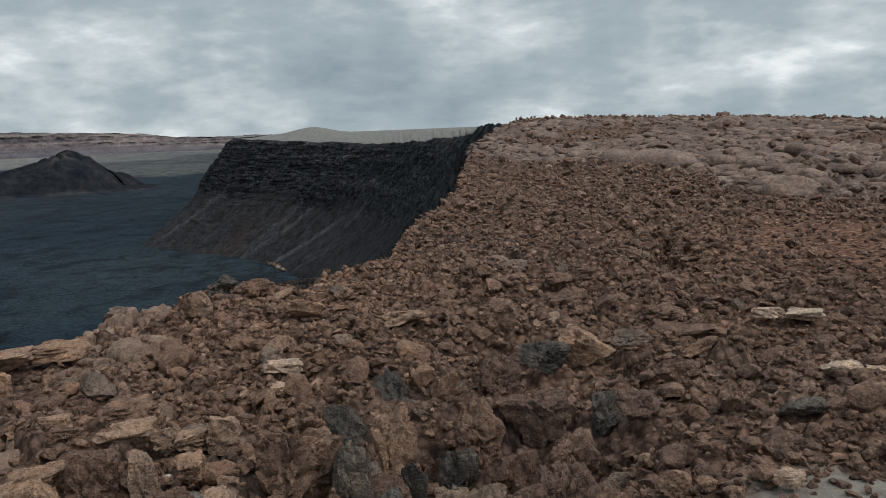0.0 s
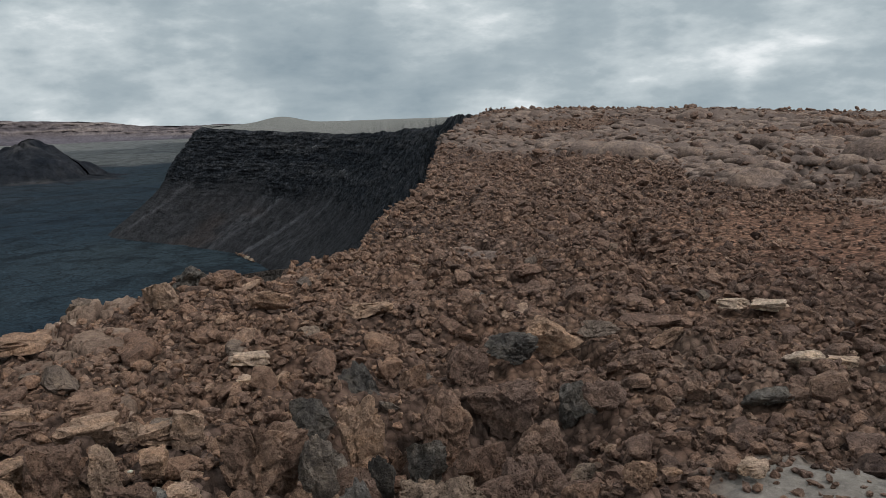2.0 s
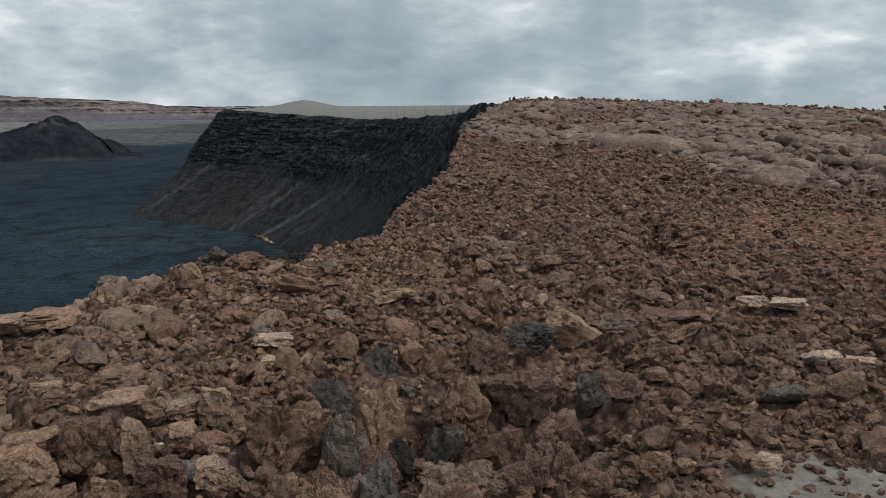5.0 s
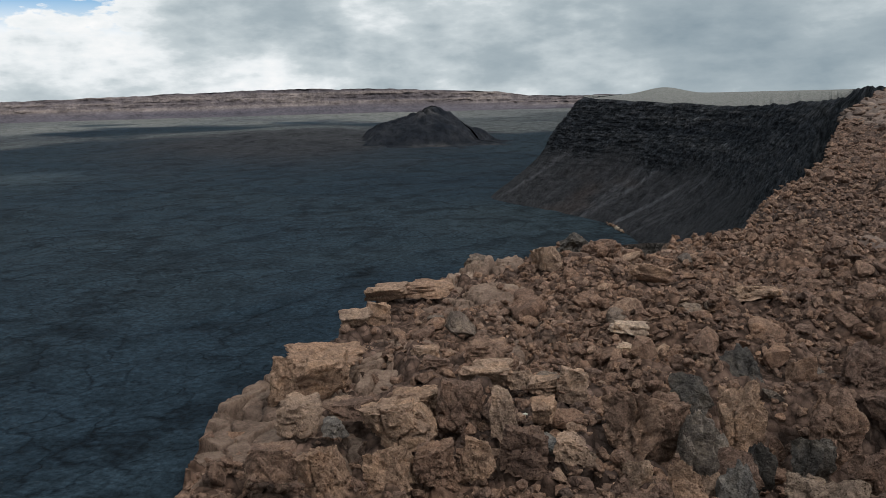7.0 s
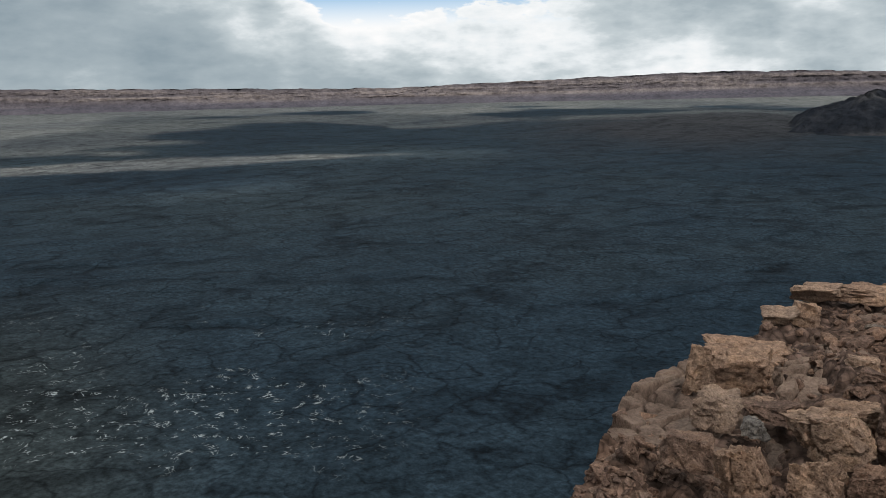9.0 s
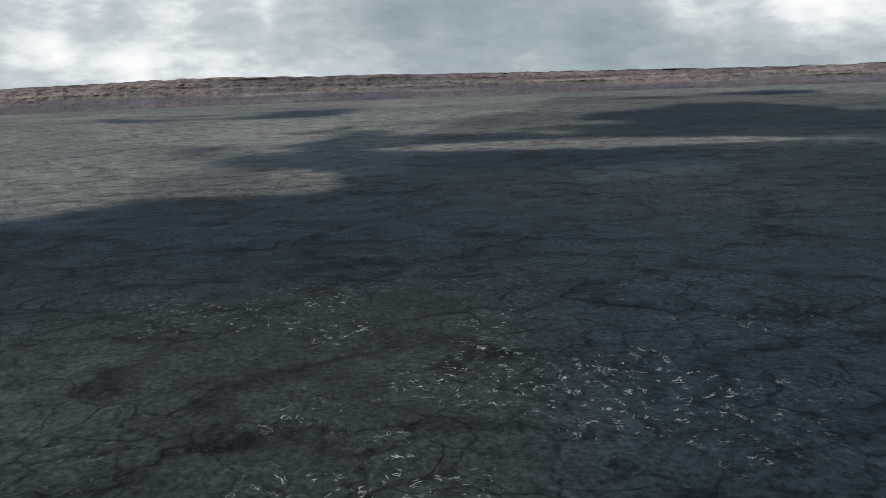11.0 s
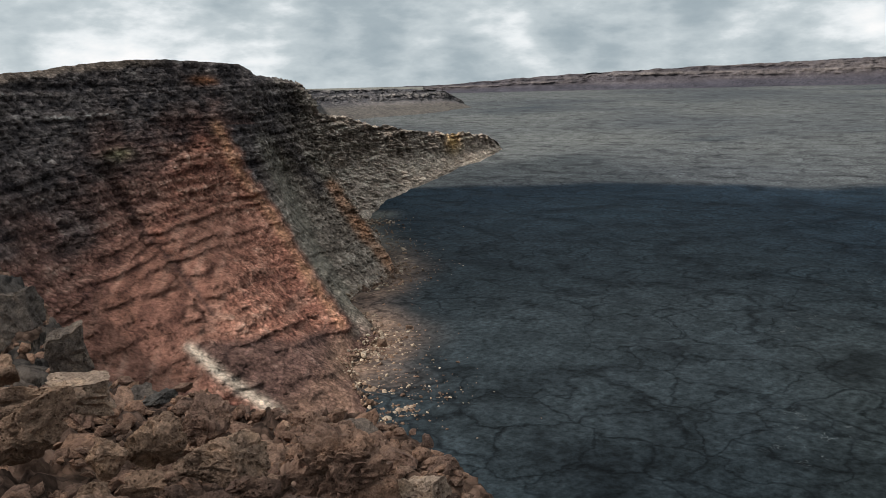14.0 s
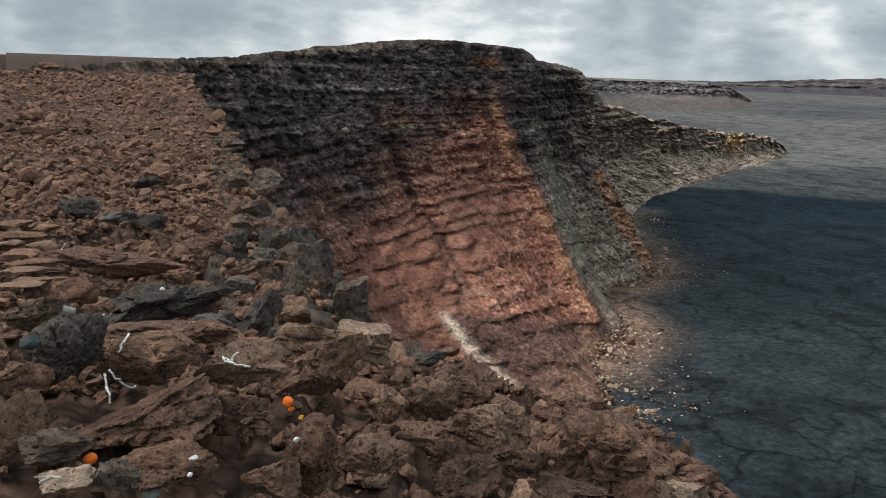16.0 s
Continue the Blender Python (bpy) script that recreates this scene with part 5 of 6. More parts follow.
boulder(-3.15, 6.84, -0.71, 0.206, 0.164, 0.110, 24, 0, M_BOULDER, "rough brown lava boulder on the edge of the rim ledge", 37, 4)
boulder(-1.46, 5.26, -0.61, 0.155, 0.123, 0.104, 14, 0, M_TAN, "weathered tan lava block on the edge of the rim ledge", 38, 4)
boulder(-1.80, 6.63, -0.67, 0.150, 0.119, 0.167, 14, 0, M_TAN, "weathered tan lava block on the edge of the rim ledge", 39, 4)
boulder(-0.99, -4.77, 0.37, 0.406, 0.267, 0.130, 170, -6, M_DARK, "dark grey dense lava boulder in the pile at the rim edge", 12, 5)
boulder(-0.45, -3.57, 0.53, 0.179, 0.118, 0.169, 175, -20, M_GREY, "grey-brown lava boulder in the pile at the rim edge", 13, 5)
boulder(-0.24, -3.15, 0.48, 0.087, 0.057, 0.114, 179, 0, M_TAN, "weathered tan lava block in the pile at the rim edge", 14, 4)
boulder(-0.27, -3.52, 0.49, 0.104, 0.068, 0.074, 178, 0, M_BOULDER, "rough brown lava boulder in the pile at the rim edge", 15, 4)
boulder(-0.74, -3.63, 0.45, 0.239, 0.157, 0.117, 170, 0, M_TAN, "weathered tan lava block in the pile at the rim edge", 16, 5)
boulder(-0.67, -3.20, 0.40, 0.328, 0.215, 0.106, 170, -14, M_BOULDER, "rough brown lava boulder in the pile at the rim edge", 17, 5)
boulder(-0.98, -3.15, 0.34, 0.202, 0.132, 0.105, 164, 0, M_BOULDER, "rough brown lava boulder in the pile at the rim edge", 18, 5)
boulder(-1.11, -3.66, 0.35, 0.211, 0.138, 0.107, 164, 0, M_TAN, "weathered tan lava block in the pile at the rim edge", 19, 4)
boulder(-0.34, -3.05, 0.42, 0.125, 0.082, 0.062, 177, 0, M_GREY, "grey-brown lava boulder in the pile at the rim edge", 20, 4)
boulder(-0.47, -2.83, 0.38, 0.082, 0.054, 0.081, 173, 0, M_GREY, "grey-brown lava boulder in the pile at the rim edge", 21, 4)
boulder(-0.34, -2.84, 0.38, 0.086, 0.068, 0.035, 176, 0, M_PALE, "pale buff lava slab in the pile at the rim edge", 40, 4)
boulder(-0.67, -2.85, 0.35, 0.187, 0.123, 0.082, 169, 0, M_BOULDER, "rough brown lava boulder in the pile at the rim edge", 23, 5)
boulder(-1.54, -3.81, 0.24, 0.251, 0.165, 0.149, 158, -25, M_TAN, "weathered tan lava block in the pile at the rim edge", 0, 5)
boulder(-1.80, -4.51, 0.11, 0.305, 0.200, 0.121, 159, 0, M_TAN, "weathered tan lava block in the pile at the rim edge", 1, 4)
boulder(-2.24, -4.94, -0.08, 0.233, 0.185, 0.134, 156, 12, M_PALE, "pale buff lava slab in the pile at the rim edge", 44, 4)
boulder(-2.16, -6.67, -0.38, 0.176, 0.116, 0.224, 163, 0, M_GREY, "grey-brown lava boulder in the pile at the rim edge", 3, 4)
boulder(-2.52, -6.97, -0.52, 0.176, 0.115, 0.176, 161, 0, M_TAN, "weathered tan lava block in the pile at the rim edge", 4, 4)
boulder(-1.72, -3.51, 0.15, 0.098, 0.064, 0.122, 154, 0, M_TAN, "weathered tan lava block in the pile at the rim edge", 5, 4)
boulder(-2.04, -3.69, 0.05, 0.154, 0.101, 0.148, 151, 0, M_TAN, "weathered tan lava block in the pile at the rim edge", 6, 5)
boulder(-2.51, -4.04, -0.11, 0.161, 0.106, 0.147, 148, 0, M_BOULDER, "rough brown lava boulder in the pile at the rim edge", 7, 4)
boulder(-2.27, -3.43, -0.04, 0.254, 0.167, 0.129, 146, 10, M_TAN, "weathered tan lava block in the pile at the rim edge", 8, 5)
boulder(-2.74, -3.18, -0.20, 0.300, 0.200, 0.215, 138, 4, M_BOULDER, "clinkery brown lava block overhanging the rim edge", 38, 5, 0.14)
boulder(-3.11, -3.86, -0.31, 0.126, 0.082, 0.109, 140, 0, M_BOULDER, "rough brown lava boulder in the pile at the rim edge", 10, 4)
boulder(-2.99, -2.90, -0.38, 0.165, 0.125, 0.150, 133, 10, M_PALE, "pale buff square lava block at the rim edge", 43, 4)
boulder(-2.30, -2.90, -0.13, 0.216, 0.142, 0.036, 140, 0, M_BOULDER, "rough brown lava boulder in the pile at the rim edge", 12, 4)
boulder(-1.40, -2.89, 0.19, 0.146, 0.096, 0.117, 154, 0, M_BOULDER, "rough brown lava boulder in the pile at the rim edge", 13, 5)
boulder(-1.78, -2.90, 0.06, 0.163, 0.107, 0.098, 148, 0, M_BOULDER, "rough brown lava boulder in the pile at the rim edge", 14, 4)
boulder(-2.15, -3.08, -0.04, 0.126, 0.083, 0.088, 144, 0, M_BOULDER, "rough brown lava boulder in the pile at the rim edge", 15, 4)
boulder(-1.13, -2.84, 0.29, 0.108, 0.071, 0.159, 159, 0, M_BOULDER, "rough brown lava boulder in the pile at the rim edge", 16, 4)
boulder(-0.98, -2.81, 0.28, 0.120, 0.079, 0.086, 162, 0, M_BOULDER, "rough brown lava boulder in the pile at the rim edge", 17, 4)
boulder(-1.56, -3.21, 0.14, 0.082, 0.054, 0.053, 154, 0, M_TAN, "weathered tan lava block in the pile at the rim edge", 18, 4)
boulder(-1.73, -3.22, 0.09, 0.107, 0.070, 0.065, 152, 0, M_TAN, "weathered tan lava block in the pile at the rim edge", 19, 4)
boulder(-1.14, -4.29, 0.32, 0.151, 0.099, 0.066, 166, 0, M_BOULDER, "rough brown lava boulder in the pile at the rim edge", 20, 4)
boulder(-2.60, -9.10, -0.76, 0.198, 0.130, 0.131, 165, 0, M_GREY, "grey-brown lava boulder in the pile at the rim edge", 21, 4)
boulder(-1.49, -10.22, -0.68, 0.796, 0.388, 0.212, 172, 0, M_BOULDER, "rough brown lava boulder in the pile at the rim edge", 22, 5)
boulder(-0.99, -8.94, -0.66, 0.266, 0.174, 0.157, 175, 0, M_BOULDER, "rough brown lava boulder in the pile at the rim edge", 23, 4)
boulder(-0.36, -4.27, 0.51, 0.143, 0.094, 0.090, 177, 0, M_GREY, "grey-brown lava boulder in the pile at the rim edge", 0, 4)
boulder(-0.85, -4.24, 0.39, 0.243, 0.160, 0.032, 170, 0, M_BOULDER, "rough brown lava boulder in the pile at the rim edge", 1, 4)
boulder(-2.12, -9.64, -0.76, 0.183, 0.120, 0.117, 168, 0, M_BOULDER, "rough brown lava boulder in the pile at the rim edge", 2, 4)
boulder(-2.88, -5.15, -0.37, 0.127, 0.083, 0.056, 151, 0, M_DARK, "dark grey dense lava boulder in the pile at the rim edge", 3, 4)
stone_wall = tagged(new("stone_wall"), "low dry wall of stacked flat brown lava slabs", "stone wall")
slab_stone(stone_wall, -0.53, -10.58, -0.76, 0.284, 0.173, 0.028, 178, 0, M_TAN, 5)
slab_stone(stone_wall, -0.65, -10.93, -0.76, 0.358, 0.187, 0.041, 177, 0, M_BOULDER, 6)
slab_stone(stone_wall, -0.54, -11.39, -0.75, 0.262, 0.172, 0.050, 178, 0, M_BOULDER, 7)
slab_stone(stone_wall, -0.81, -11.78, -0.75, 0.274, 0.180, 0.062, 177, 0, M_TAN, 8)
slab_stone(stone_wall, -0.62, -12.46, -0.74, 0.334, 0.209, 0.063, 178, 0, M_BOULDER, 9)
slab_stone(stone_wall, -0.94, -12.91, -0.75, 0.276, 0.181, 0.073, 177, 0, M_BOULDER, 10)
slab_stone(stone_wall, -0.64, -13.52, -0.75, 0.310, 0.202, 0.059, 178, 0, M_BOULDER, 11)
slab_stone(stone_wall, -0.64, -10.09, -0.77, 0.313, 0.164, 0.022, 177, 0, M_TAN, 12)
slab_stone(stone_wall, -0.49, -9.82, -0.75, 0.264, 0.170, 0.025, 178, 0, M_BOULDER, 13)
slab_stone(stone_wall, -0.88, -11.38, -0.77, 0.222, 0.146, 0.043, 176, 0, M_BOULDER, 14)
slab_stone(stone_wall, -0.84, -10.41, -0.76, 0.171, 0.112, 0.045, 176, 0, M_BOULDER, 15)
slab_stone(stone_wall, -0.51, -11.90, -0.74, 0.205, 0.135, 0.056, 178, 0, M_TAN, 16)
boulder(-5.42, -16.84, -0.76, 0.371, 0.243, 0.257, 162, 0, M_GREY, "grey-brown lava boulder on the rubble slope by the rim", 29, 4)
boulder(-4.96, -17.30, -0.78, 0.300, 0.197, 0.230, 164, 0, M_GREY, "grey-brown lava boulder on the rubble slope by the rim", 30, 4)
boulder(-4.27, -13.94, -0.79, 0.275, 0.180, 0.182, 163, 0, M_GREY, "grey-brown lava boulder on the rubble slope by the rim", 31, 4)
boulder(-3.76, -11.25, -0.77, 0.200, 0.131, 0.197, 162, 0, M_GREY, "grey-brown lava boulder on the rubble slope by the rim", 32, 4)
boulder(-3.32, -10.37, -0.80, 0.184, 0.121, 0.114, 163, 0, M_GREY, "grey-brown lava boulder on the rubble slope by the rim", 33, 4)
boulder(-3.28, -11.51, -0.78, 0.200, 0.131, 0.149, 165, 0, M_GREY, "grey-brown lava boulder on the rubble slope by the rim", 34, 4)
boulder(-2.85, -11.22, -0.79, 0.240, 0.157, 0.115, 166, 0, M_BOULDER, "rough brown lava boulder on the rubble slope by the rim", 35, 4)
boulder(-6.88, -25.71, -0.80, 0.605, 0.347, 0.205, 165, 0, M_GREY, "grey-brown lava boulder on the rubble slope by the rim", 24, 4)
boulder(-2.03, -8.04, -0.66, 0.206, 0.135, 0.108, 167, 0, M_BOULDER, "rough brown lava boulder on the rubble slope by the rim", 25, 4)
boulder(-3.01, -10.01, -0.79, 0.198, 0.130, 0.127, 164, 0, M_GREY, "grey-brown lava boulder on the rubble slope by the rim", 26, 4)
boulder(-3.68, -9.60, -0.70, 0.260, 0.206, 0.266, 159, 0, M_GREY, "grey-brown lava boulder on the rubble slope by the rim", 43, 4)
boulder(-3.12, -7.15, -0.52, 0.206, 0.164, 0.286, 157, 0, M_GREY, "grey-brown lava boulder on the rubble slope by the rim", 44, 4)
boulder(-3.13, -8.73, -0.72, 0.177, 0.116, 0.209, 161, 0, M_GREY, "grey-brown lava boulder on the rubble slope by the rim", 29, 4)
boulder(-3.75, -12.89, -0.82, 0.225, 0.147, 0.115, 164, 0, M_GREY, "grey-brown lava boulder on the rubble slope by the rim", 30, 4)
boulder(-2.02, -13.51, -0.76, 0.327, 0.215, 0.130, 172, 0, M_GREY, "grey-brown lava boulder on the rubble slope by the rim", 31, 4)
boulder(-3.07, -17.43, -0.78, 0.357, 0.234, 0.146, 170, 0, M_DARK, "dark grey dense lava boulder on the rubble slope by the rim", 32, 4)
boulder(-1.56, -14.36, -0.72, 0.340, 0.223, 0.163, 174, 0, M_DARK, "dark grey dense lava boulder on the rubble slope by the rim", 33, 4)
boulder(-2.00, -28.86, -0.66, 0.665, 0.432, 0.288, 176, 0, M_TAN, "weathered tan lava block on the rubble slope by the rim", 34, 4)
boulder(-2.45, -12.95, -0.77, 0.267, 0.176, 0.131, 170, 0, M_DARK, "dark grey dense lava boulder on the rubble slope by the rim", 35, 4)
boulder(-13.09, -175.47, -0.39, 2.707, 1.008, 0.878, 176, 0, M_BOULDER, "rough brown lava boulder on the rubble slope by the rim", 24, 4)


boulder(-3.75, 14.2, -0.92, 0.46, 0.34, 0.30, 15, 8, M_DARK, "dark clinkery lava knob on the edge of the rim ledge", 12, 5, 0.12)
boulder(-3.20, 13.9, -0.95, 0.40, 0.30, 0.24, 12, -6, M_BOULDER, "rough brown clinkery knob on the edge of the rim ledge", 16, 5, 0.12)
boulder(-5.0, 12.6, -0.98, 0.22, 0.18, 0.16, 22, 0, M_GREY, "grey-brown lava boulder on the edge of the rim ledge", 19, 4)
RUB_N, RUB_S = "loose angular brown lava stones covering the rim ledge", "loose angular brown lava stones on the rim plateau"
scatter("ropy_lava", 6500, -32, 7, 11, 108, 0.34, 2, M_SLAB, 17, "smooth weathered grey-brown toes of ropy lava", flatness=0.42, power=0.25, sink=0.5, lobes=True)
scatter("loose_rubble", 50000, -32, 44, 3.2, 38, 0.026, 1, M_RUBBLE, 11, RUB_N, flatness=0.6, power=0.42)
scatter("loose_rubble", 11000, -32, 8, 20, 128, 0.07, 1, M_RUBBLE, 12, RUB_N, flatness=0.55, power=0.55)
scatter("loose_rubble", 5500, -32, 44, 4.0, 36, 0.050, 2, M_RUBBLE, 13, RUB_N, flatness=0.6, power=0.3)
scatter("loose_rubble", 12000, 130, 184, 2.2, 22, 0.024, 1, M_RUBBLE, 14, RUB_S, flatness=0.55, power=0.55)
scatter("loose_rubble", 9000, 155, 184, 8, 140, 0.045, 1, M_RUBBLE, 15, RUB_S, flatness=0.55, power=0.6)
scatter("loose_rubble", 2800, 132, 184, 3.0, 40, 0.043, 2, M_RUBBLE, 16, RUB_S, flatness=0.6, power=0.5)


def near_rocks(n, az0, az1, r0, r1, size, seed, label):
    """Fist- to head-sized rocks near the path, each one its own object."""
    rng = np.random.default_rng(seed)
    made = 0
    while made < n:
        a, r = rng.uniform(az0, az1), r0 * math.exp(rng.uniform(0, 1) * math.log(r1 / r0))
        x, y = polar(a, r)
        if -5.4 < a < 167 and r > rim(a) * 0.97:
            continue
        _, _, gravel = ground_relief(np.array([x]), np.array([y]), np.array([r]))
        if gravel[0] > 0.4 and rng.uniform() < 0.8:
            continue
        s = size * math.exp(rng.normal(0, 0.32)) * (r / r0) ** 0.5
        if any(math.hypot(x - bx, y - by) < br + 0.7 * s for bx, by, br in TAKEN):
            continue
        z = float(ground_at(np.array([x]), np.array([y]))[0]) + 0.25 * s
        ob = boulder(x, y, z, s, s * rng.uniform(0.6, 0.95), s * rng.uniform(0.4, 0.75), rng.uniform(0, 360), rng.normal(0, 14), M_BOULDER if rng.uniform() < 0.8 else M_GREY, label, int(rng.integers(0, 36)), 3, 0.04, "lava_rock", "loose lava rocks")
        made += 1


near_rocks(150, -32, 42, 4.2, 16, 0.095, 61, "rough angular brown lava rock lying in rubble")
near_rocks(110, 132, 188, 2.8, 12, 0.09, 62, "rough angular brown lava rock lying among boulders")


# ---- fallen blocks at the foot of the cliffs ----
M_SCREE = boulder_rock("fallen_blocks", [(0.0, (0.10, 0.066, 0.05)), (0.6, (0.21, 0.14, 0.10)), (1.0, (0.42, 0.35, 0.27))], True, 3.0, 0.3)


def scree(name, foot, n, first, last, spread, size, seed, label):
    rng = np.random.default_rng(seed)
    kn = rng.uniform(first, last, n)
    a = np.interp(kn, np.arange(len(foot)), [p[0] for p in foot])
    r = np.interp(kn, np.arange(len(foot)), [p[1] for p in foot])
    x, y = polar(a, r)
    off, ang = np.abs(rng.normal(0, spread, n)) - spread * 0.3, rng.normal(0, 0.5, n)
    # outwards, onto the floor
    ox, oy = polar(a - 60 + np.degrees(ang), off)
    x, y = x + ox, y + oy
    s = size * np.exp(rng.normal(0, 0.5, n)) * (1.1 - 0.3 * np.clip(off / spread, 0, 2))
    z = floor_z(np.hypot(x, y)) + 0.2 * s + np.maximum(0, -off) * 0.6
    rot = turn_matrix(rng, n, 0.5)
    v, f = rock_shape(4321, 1, 0.7)
    w = np.einsum("nij,vj->nvi", rot, v) * s[:, None, None] + np.stack([x, y, z], -1)[:, None, :]
    fs = (f[None] + (np.arange(n) * len(v))[:, None, None]).reshape(-1, 3)
    return tagged(mesh_from(name, w.reshape(-1, 3), fs, M_SCREE, None, False), label, "rubble", kind="stuff")


scree("fallen_blocks", S_FOOT, 3200, 3.6, 9.5, 22, 0.5, 81, "pale and rusty blocks fallen to the cliff foot")
scree("fallen_blocks", N_FOOT, 160, 6.0, 6.5, 7, 0.8, 82, "pale blocks fallen to the foot of the dark cliff")


# ---- offerings left among the boulders ----
def plain(name, color, rough=0.5):
    m, nt, b = surface(name, rough)
    pos = nt.nodes.new("ShaderNodeNewGeometry").outputs["Position"]
    n = noisen(nt, pos, 90, 4, 0.6)
    wire(nt, mix(nt, 1.0, color, ramp(nt, n, [(0.3, 0.75), (0.7, 1.15)]), "MULTIPLY"), b.inputs["Base Color"])
    bump(nt, b, n, 0.4, 0.002)
    return m


M_WHITE = plain("white_shell", (0.72, 0.71, 0.66))
M_ORANGE = plain("orange_peel", (0.75, 0.17, 0.03), 0.4)
M_YELLOW = plain("yellow_petal", (0.70, 0.42, 0.06))
M_GREEN = plain("green_grey_stone", (0.045, 0.058, 0.055))
M_PALEGREEN = plain("pale_green_stone", (0.20, 0.23, 0.20))
M_STEM = plain("bleached_wood", (0.45, 0.41, 0.33))
M_GLASS = plain("clouded_plastic", (0.25, 0.24, 0.225), 0.25)


def joined(name, pieces, mat, label, category, group=""):
    vs, fs, base = [], [], 0
    for v, f in pieces:
        vs.append(v)
        fs.append(f + base)
        base += len(v)
    return tagged(mesh_from(name, np.concatenate(vs), np.concatenate(fs), mat, None, True), label, category, group)


SHELLS = []


def lei(points, label, bead=0.0042):
    """A cord draped through the points, with small white shells strung on it."""
    p = np.array(points)
    s = np.concatenate([[0], np.cumsum(np.linalg.norm(np.diff(p, axis=0), axis=1))])
    n = max(6, int(s[-1] / (bead * 1.5)))
    q = np.stack([np.interp(np.linspace(0, s[-1], n), s, p[:, i]) for i in range(3)], -1)
    if not SHELLS:
        ob = mesh_from("shell", ICO[2][0] * np.array((1.25, 1.0, 0.85)), ICO[2][1], M_WHITE, None, True)
        SHELLS.append(ob.data)
        bpy.data.objects.remove(ob)
    base = new("lei")
    base.matrix_world = pose(*q[0])
    curve = bpy.data.curves.new("cord", "CURVE")
    curve.dimensions, curve.bevel_depth, curve.bevel_resolution = "3D", bead * 0.45, 1
    sp = curve.splines.new("POLY")
    sp.points.add(n - 1)
    for pt, c in zip(sp.points, q - q[0]):
        pt.co = (*c, 1)
    curve.materials.append(M_WHITE)
    cord = new("cord", curve)
    cord.parent = base
    rng = np.random.default_rng(n)
    for c in q - q[0]:
        sh = new("shell", SHELLS[0])
        sh.parent = base
        sh.matrix_basis = pose(*c, *rng.uniform(-40, 40, 3)) @ Matrix.Scale(bead * rng.uniform(0.8, 1.2), 4)
    return tagged(base, label, "lei", "white leis")


def twig(x, y, z, yaw, label):
    """A forked bleached stick."""
    base = new("twig")
    base.matrix_world = pose(x, y, z, 0, 0, yaw)
    for turn, length, wide in ((0, 0.11, 0.007), (38, 0.08, 0.005), (-50, 0.05, 0.004)):
        bm = bmesh.new()
        bmesh.ops.create_cone(bm, cap_ends=True, segments=8, radius1=wide, radius2=wide * 0.55, depth=length)
        me = bpy.data.meshes.new("branch")
        bm.to_mesh(me)
        bm.free()
        me.materials.append(M_STEM)
        b = new("branch", me)
        b.parent = base
        b.matrix_basis = pose(0, 0, 0, 70, 0, turn) @ pose(0, 0, length / 2)
    return tagged(base, label, "stick")


def cup(x, y, z, size, yaw, label):
    """A crumpled plastic cup lying on its side, with its rim."""
    base = new("plastic_cup")
    base.matrix_world = pose(x, y, z, 80, 10, yaw)
    for name, r1, r2, d, at in (("body", 0.75, 1.0, 2.2, 0.0), ("rim", 1.12, 1.12, 0.16, 1.1)):
        bm = bmesh.new()
        bmesh.ops.create_cone(bm, cap_ends=name == "body", segments=18, radius1=r1 * size, radius2=r2 * size, depth=d * size)
        me = bpy.data.meshes.new(name)
        bm.to_mesh(me)
        bm.free()
        me.materials.append(M_GLASS)
        b = new(name, me)
        b.parent = base
        b.matrix_basis = pose(0, 0, at * size)
    return tagged(base, label, "cup")


def pebble(x, y, z, size, mat, label, name, category, flat=0.7, group=""):
    v, f = (ICO[3][0] * np.array((1, 1, 0.9)), ICO[3][1]) if category == "fruit" else rock_shape(31, 3, 0.75, 2, 0.10) if category == "stone" else rock_shape(int(abs(x) * 1000) % 997, 3, flat, 5, 0.06)
    return tagged(mesh_from(name, v * size + np.array((x, y, z)), f, mat, None, True), label, category, group)


lei([(-0.631, -4.212, 0.486)], "white shell lei hanging over a boulder")
lei([(-0.660, -3.698, 0.548), (-0.651, -3.656, 0.553), (-0.635, -3.611, 0.558), (-0.635, -3.607, 0.555), (-0.625, -3.589, 0.554), (-0.619, -3.586, 0.549), (-0.614, -3.583, 0.542), (-0.612, -3.576, 0.542), (-0.610, -3.557, 0.537), (-0.600, -3.554, 0.527)], "white blossom lei draped on a brown boulder")
lei([(-0.552, -3.471, 0.488), (-0.559, -3.465, 0.479), (-0.563, -3.471, 0.474), (-0.566, -3.481, 0.462), (-0.573, -3.481, 0.447), (-0.592, -3.507, 0.435), (-0.599, -3.552, 0.405), (-0.606, -3.543, 0.401), (-0.612, -3.539, 0.396), (-0.621, -3.543, 0.389), (-0.629, -3.547, 0.381), (-0.642, -3.528, 0.382), (-0.635, -3.432, 0.424)], "white shell lei hanging in a gap between boulders")
lei([(-0.554, -3.633, 0.417), (-0.533, -3.440, 0.481), (-0.532, -3.422, 0.471), (-0.533, -3.412, 0.460), (-0.532, -3.410, 0.447), (-0.532, -3.389, 0.444), (-0.538, -3.374, 0.432), (-0.540, -3.395, 0.406), (-0.541, -3.413, 0.380)], "white shell lei hanging in a gap between boulders")
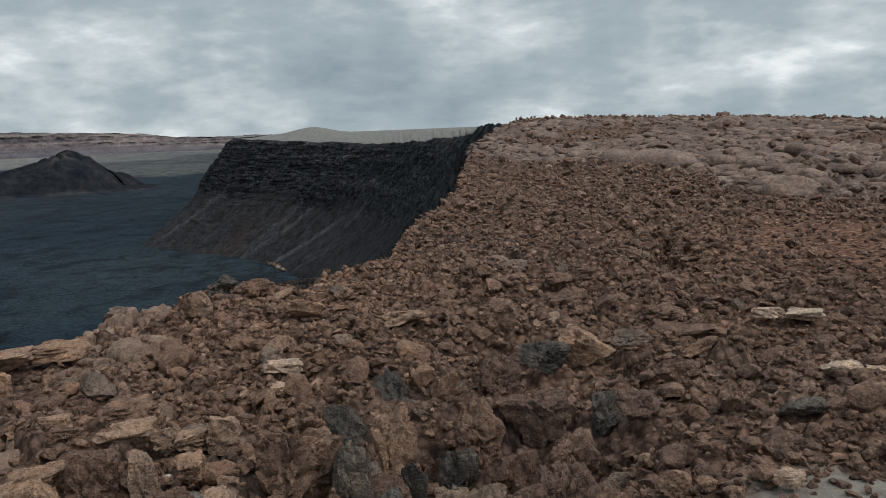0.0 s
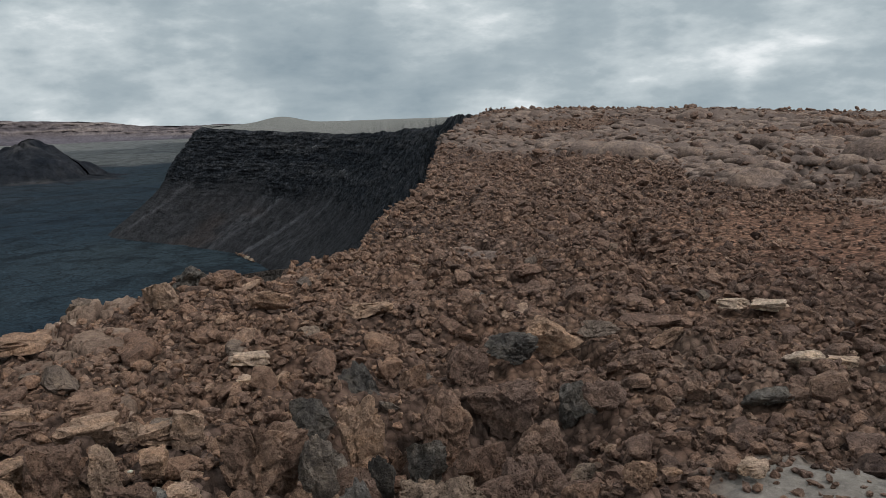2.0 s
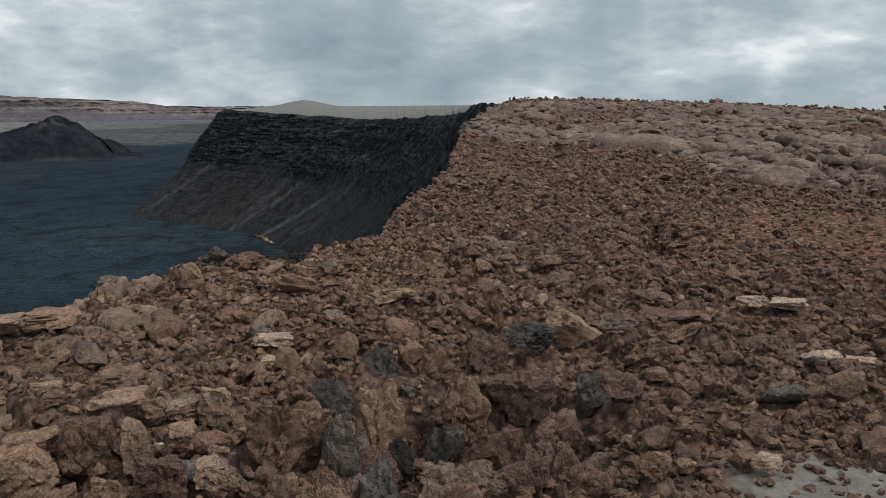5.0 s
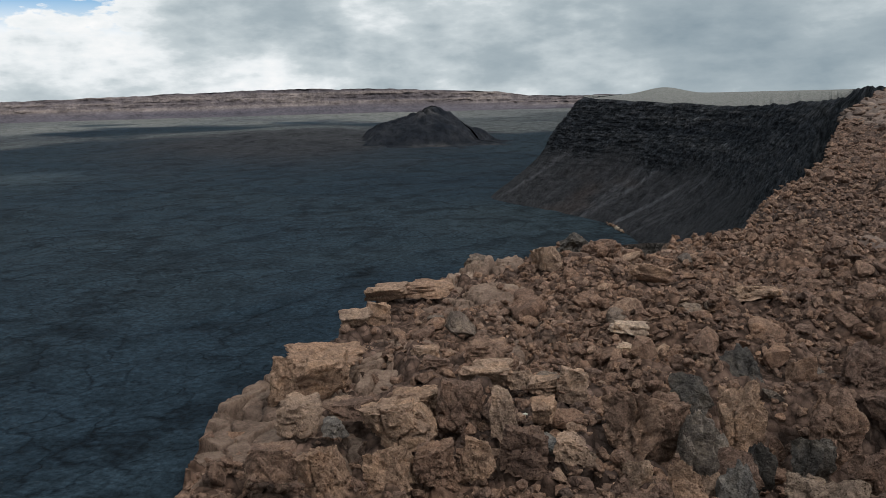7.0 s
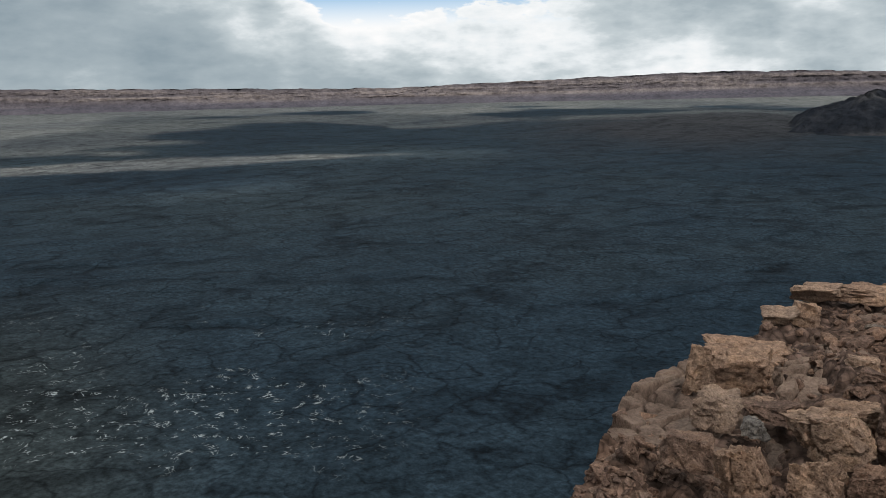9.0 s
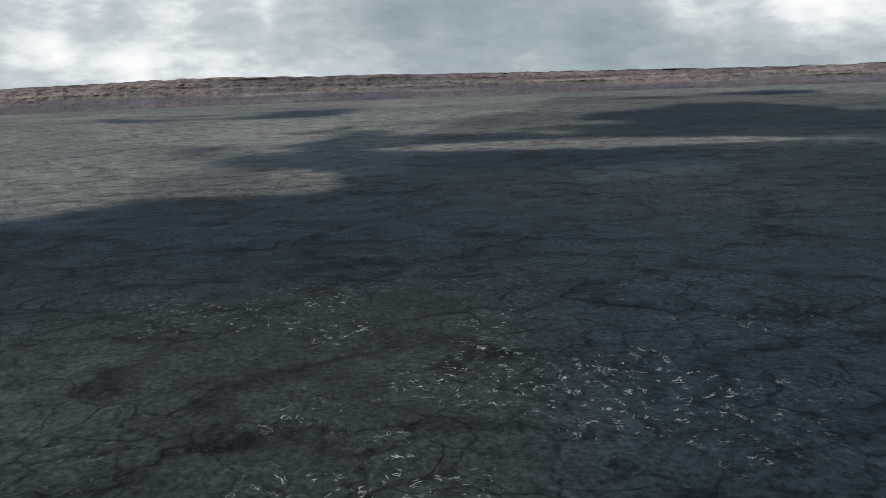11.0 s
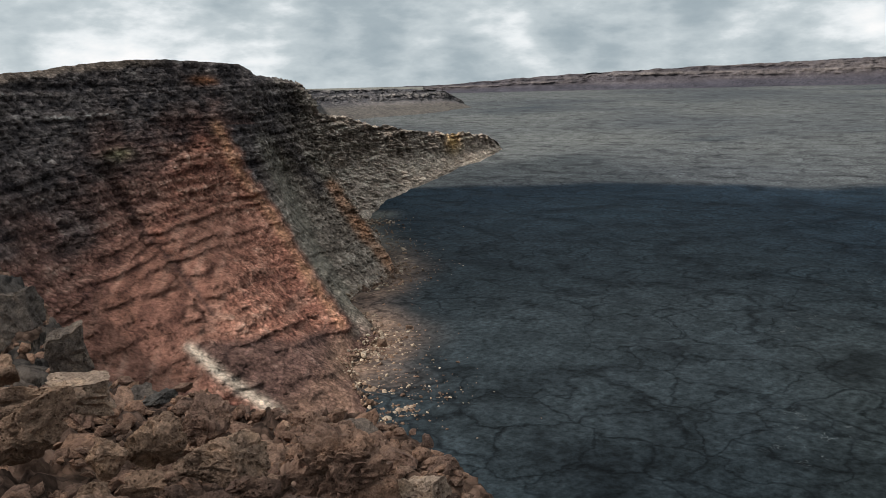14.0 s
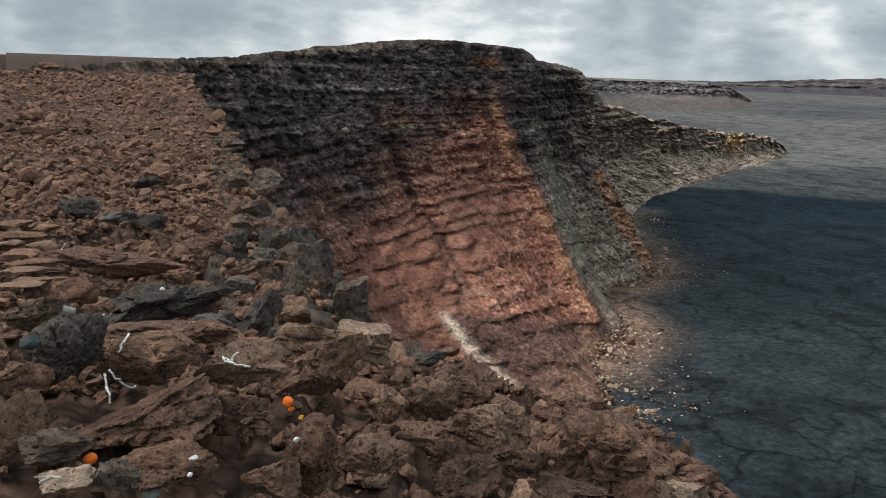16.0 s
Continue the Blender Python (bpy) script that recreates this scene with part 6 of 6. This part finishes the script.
lei([(-1.017, -3.620, 0.422), (-1.015, -3.609, 0.426), (-1.011, -3.589, 0.425), (-1.014, -3.576, 0.417), (-1.017, -3.566, 0.421), (-1.024, -3.553, 0.422), (-1.030, -3.542, 0.423), (-1.041, -3.533, 0.419), (-1.043, -3.531, 0.415), (-1.059, -3.524, 0.414), (-1.071, -3.524, 0.413), (-1.083, -3.516, 0.407), (-1.096, -3.511, 0.406)], "white shell lei lying on a boulder")
lei([(-1.019, -3.591, 0.426), (-1.033, -3.614, 0.412), (-1.025, -3.572, 0.426), (-1.024, -3.559, 0.426), (-1.050, -3.610, 0.403), (-1.055, -3.619, 0.407), (-1.057, -3.626, 0.412), (-1.047, -3.570, 0.439), (-1.046, -3.571, 0.439), (-1.050, -3.569, 0.442), (-1.054, -3.570, 0.447), (-1.060, -3.572, 0.449), (-1.068, -3.579, 0.448)], "white shell lei lying on a boulder")
lei([(-1.028, -11.372, -0.743), (-1.038, -11.398, -0.736), (-1.050, -11.575, -0.760), (-1.070, -11.499, -0.716), (-1.073, -11.497, -0.697), (-1.058, -11.151, -0.615), (-1.066, -11.164, -0.615)], "white ribbon-like lei on the rubble")
pebble(-0.426, -3.015, 0.363, 0.0225, M_ORANGE, "small orange citrus fruit between boulders", "orange_fruit", "fruit")
pebble(-1.122, -3.090, 0.408, 0.0260, M_ORANGE, "crumpled orange flower offering on a boulder", "flower", "flower")
pebble(-1.138, -3.100, 0.371, 0.0175, M_ORANGE, "torn orange petals on a boulder", "flower", "flower")
pebble(-1.164, -3.081, 0.342, 0.0131, M_YELLOW, "yellow flower on a boulder", "flower", "flower")
pebble(-0.953, -4.562, 0.483, 0.0183, M_WHITE, "small white shell on a dark boulder", "white_shell", "shell")
pebble(-0.699, -2.775, 0.416, 0.0153, M_WHITE, "small white shell lying in grit", "white_shell", "shell")
pebble(-0.685, -2.767, 0.365, 0.0096, M_WHITE, "small white shell lying in grit", "white_shell", "shell")
pebble(-1.051, -2.807, 0.393, 0.0139, M_WHITE, "small white shell lying on rubble", "white_shell", "shell")
pebble(-0.291, -3.401, 0.657, 0.0377, M_GREEN, "dark green-grey rounded stone among boulders", "round_stone", "stone")
pebble(-0.576, -2.824, 0.300, 0.0294, M_PALEGREEN, "pale green-grey rounded stone", "round_stone", "stone")
pebble(-1.837, 5.425, -0.478, 0.0200, M_STEM, "small pale stone set on a brown rock", "white_stone", "pebble")
twig(-0.299, -2.807, 0.427, 160, "bleached forked stick lying among boulders")
cup(-0.489, -4.180, 0.529, 0.022, 70, "crumpled clouded plastic cup between boulders")


# ---- an unseen cloud sheet, added to keep the sun off the near ground ----
def shade_cloud():
    """A broken, unseen sheet of cloud high up towards the sun, its edge shaped to cast shade."""
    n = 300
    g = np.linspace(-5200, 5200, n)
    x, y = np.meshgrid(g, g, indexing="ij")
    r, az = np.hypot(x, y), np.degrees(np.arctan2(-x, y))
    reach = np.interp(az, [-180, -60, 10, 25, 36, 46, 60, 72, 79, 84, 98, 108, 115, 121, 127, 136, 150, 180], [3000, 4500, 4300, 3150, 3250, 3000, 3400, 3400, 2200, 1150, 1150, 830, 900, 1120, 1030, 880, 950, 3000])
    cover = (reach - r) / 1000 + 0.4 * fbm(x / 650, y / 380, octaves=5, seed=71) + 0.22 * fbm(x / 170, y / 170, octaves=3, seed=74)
    # holes cut to let sun onto one strip and a few spots of floor
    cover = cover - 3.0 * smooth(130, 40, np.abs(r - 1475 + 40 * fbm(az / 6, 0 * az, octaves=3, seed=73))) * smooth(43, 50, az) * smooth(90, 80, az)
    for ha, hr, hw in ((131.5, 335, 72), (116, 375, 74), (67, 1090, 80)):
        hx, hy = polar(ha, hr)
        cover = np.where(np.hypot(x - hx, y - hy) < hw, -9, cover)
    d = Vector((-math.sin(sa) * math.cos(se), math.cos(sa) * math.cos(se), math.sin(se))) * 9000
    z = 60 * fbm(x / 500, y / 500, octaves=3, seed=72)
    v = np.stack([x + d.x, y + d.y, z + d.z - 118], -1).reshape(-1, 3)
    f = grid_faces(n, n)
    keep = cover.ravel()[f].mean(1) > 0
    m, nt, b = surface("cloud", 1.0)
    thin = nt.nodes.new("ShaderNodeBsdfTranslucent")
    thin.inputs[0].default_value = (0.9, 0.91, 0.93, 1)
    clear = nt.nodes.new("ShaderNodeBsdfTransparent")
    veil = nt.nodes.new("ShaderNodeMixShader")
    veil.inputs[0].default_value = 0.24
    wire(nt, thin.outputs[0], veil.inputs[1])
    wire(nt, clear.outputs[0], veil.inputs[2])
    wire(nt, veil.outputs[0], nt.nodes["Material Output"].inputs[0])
    ob = mesh_from("unseen_shade_cloud", v, f[keep], m)
    return tagged(ob, "unseen cloud sheet added to shade the rim and near floor", "cloud", kind="structure")


shade_cloud()
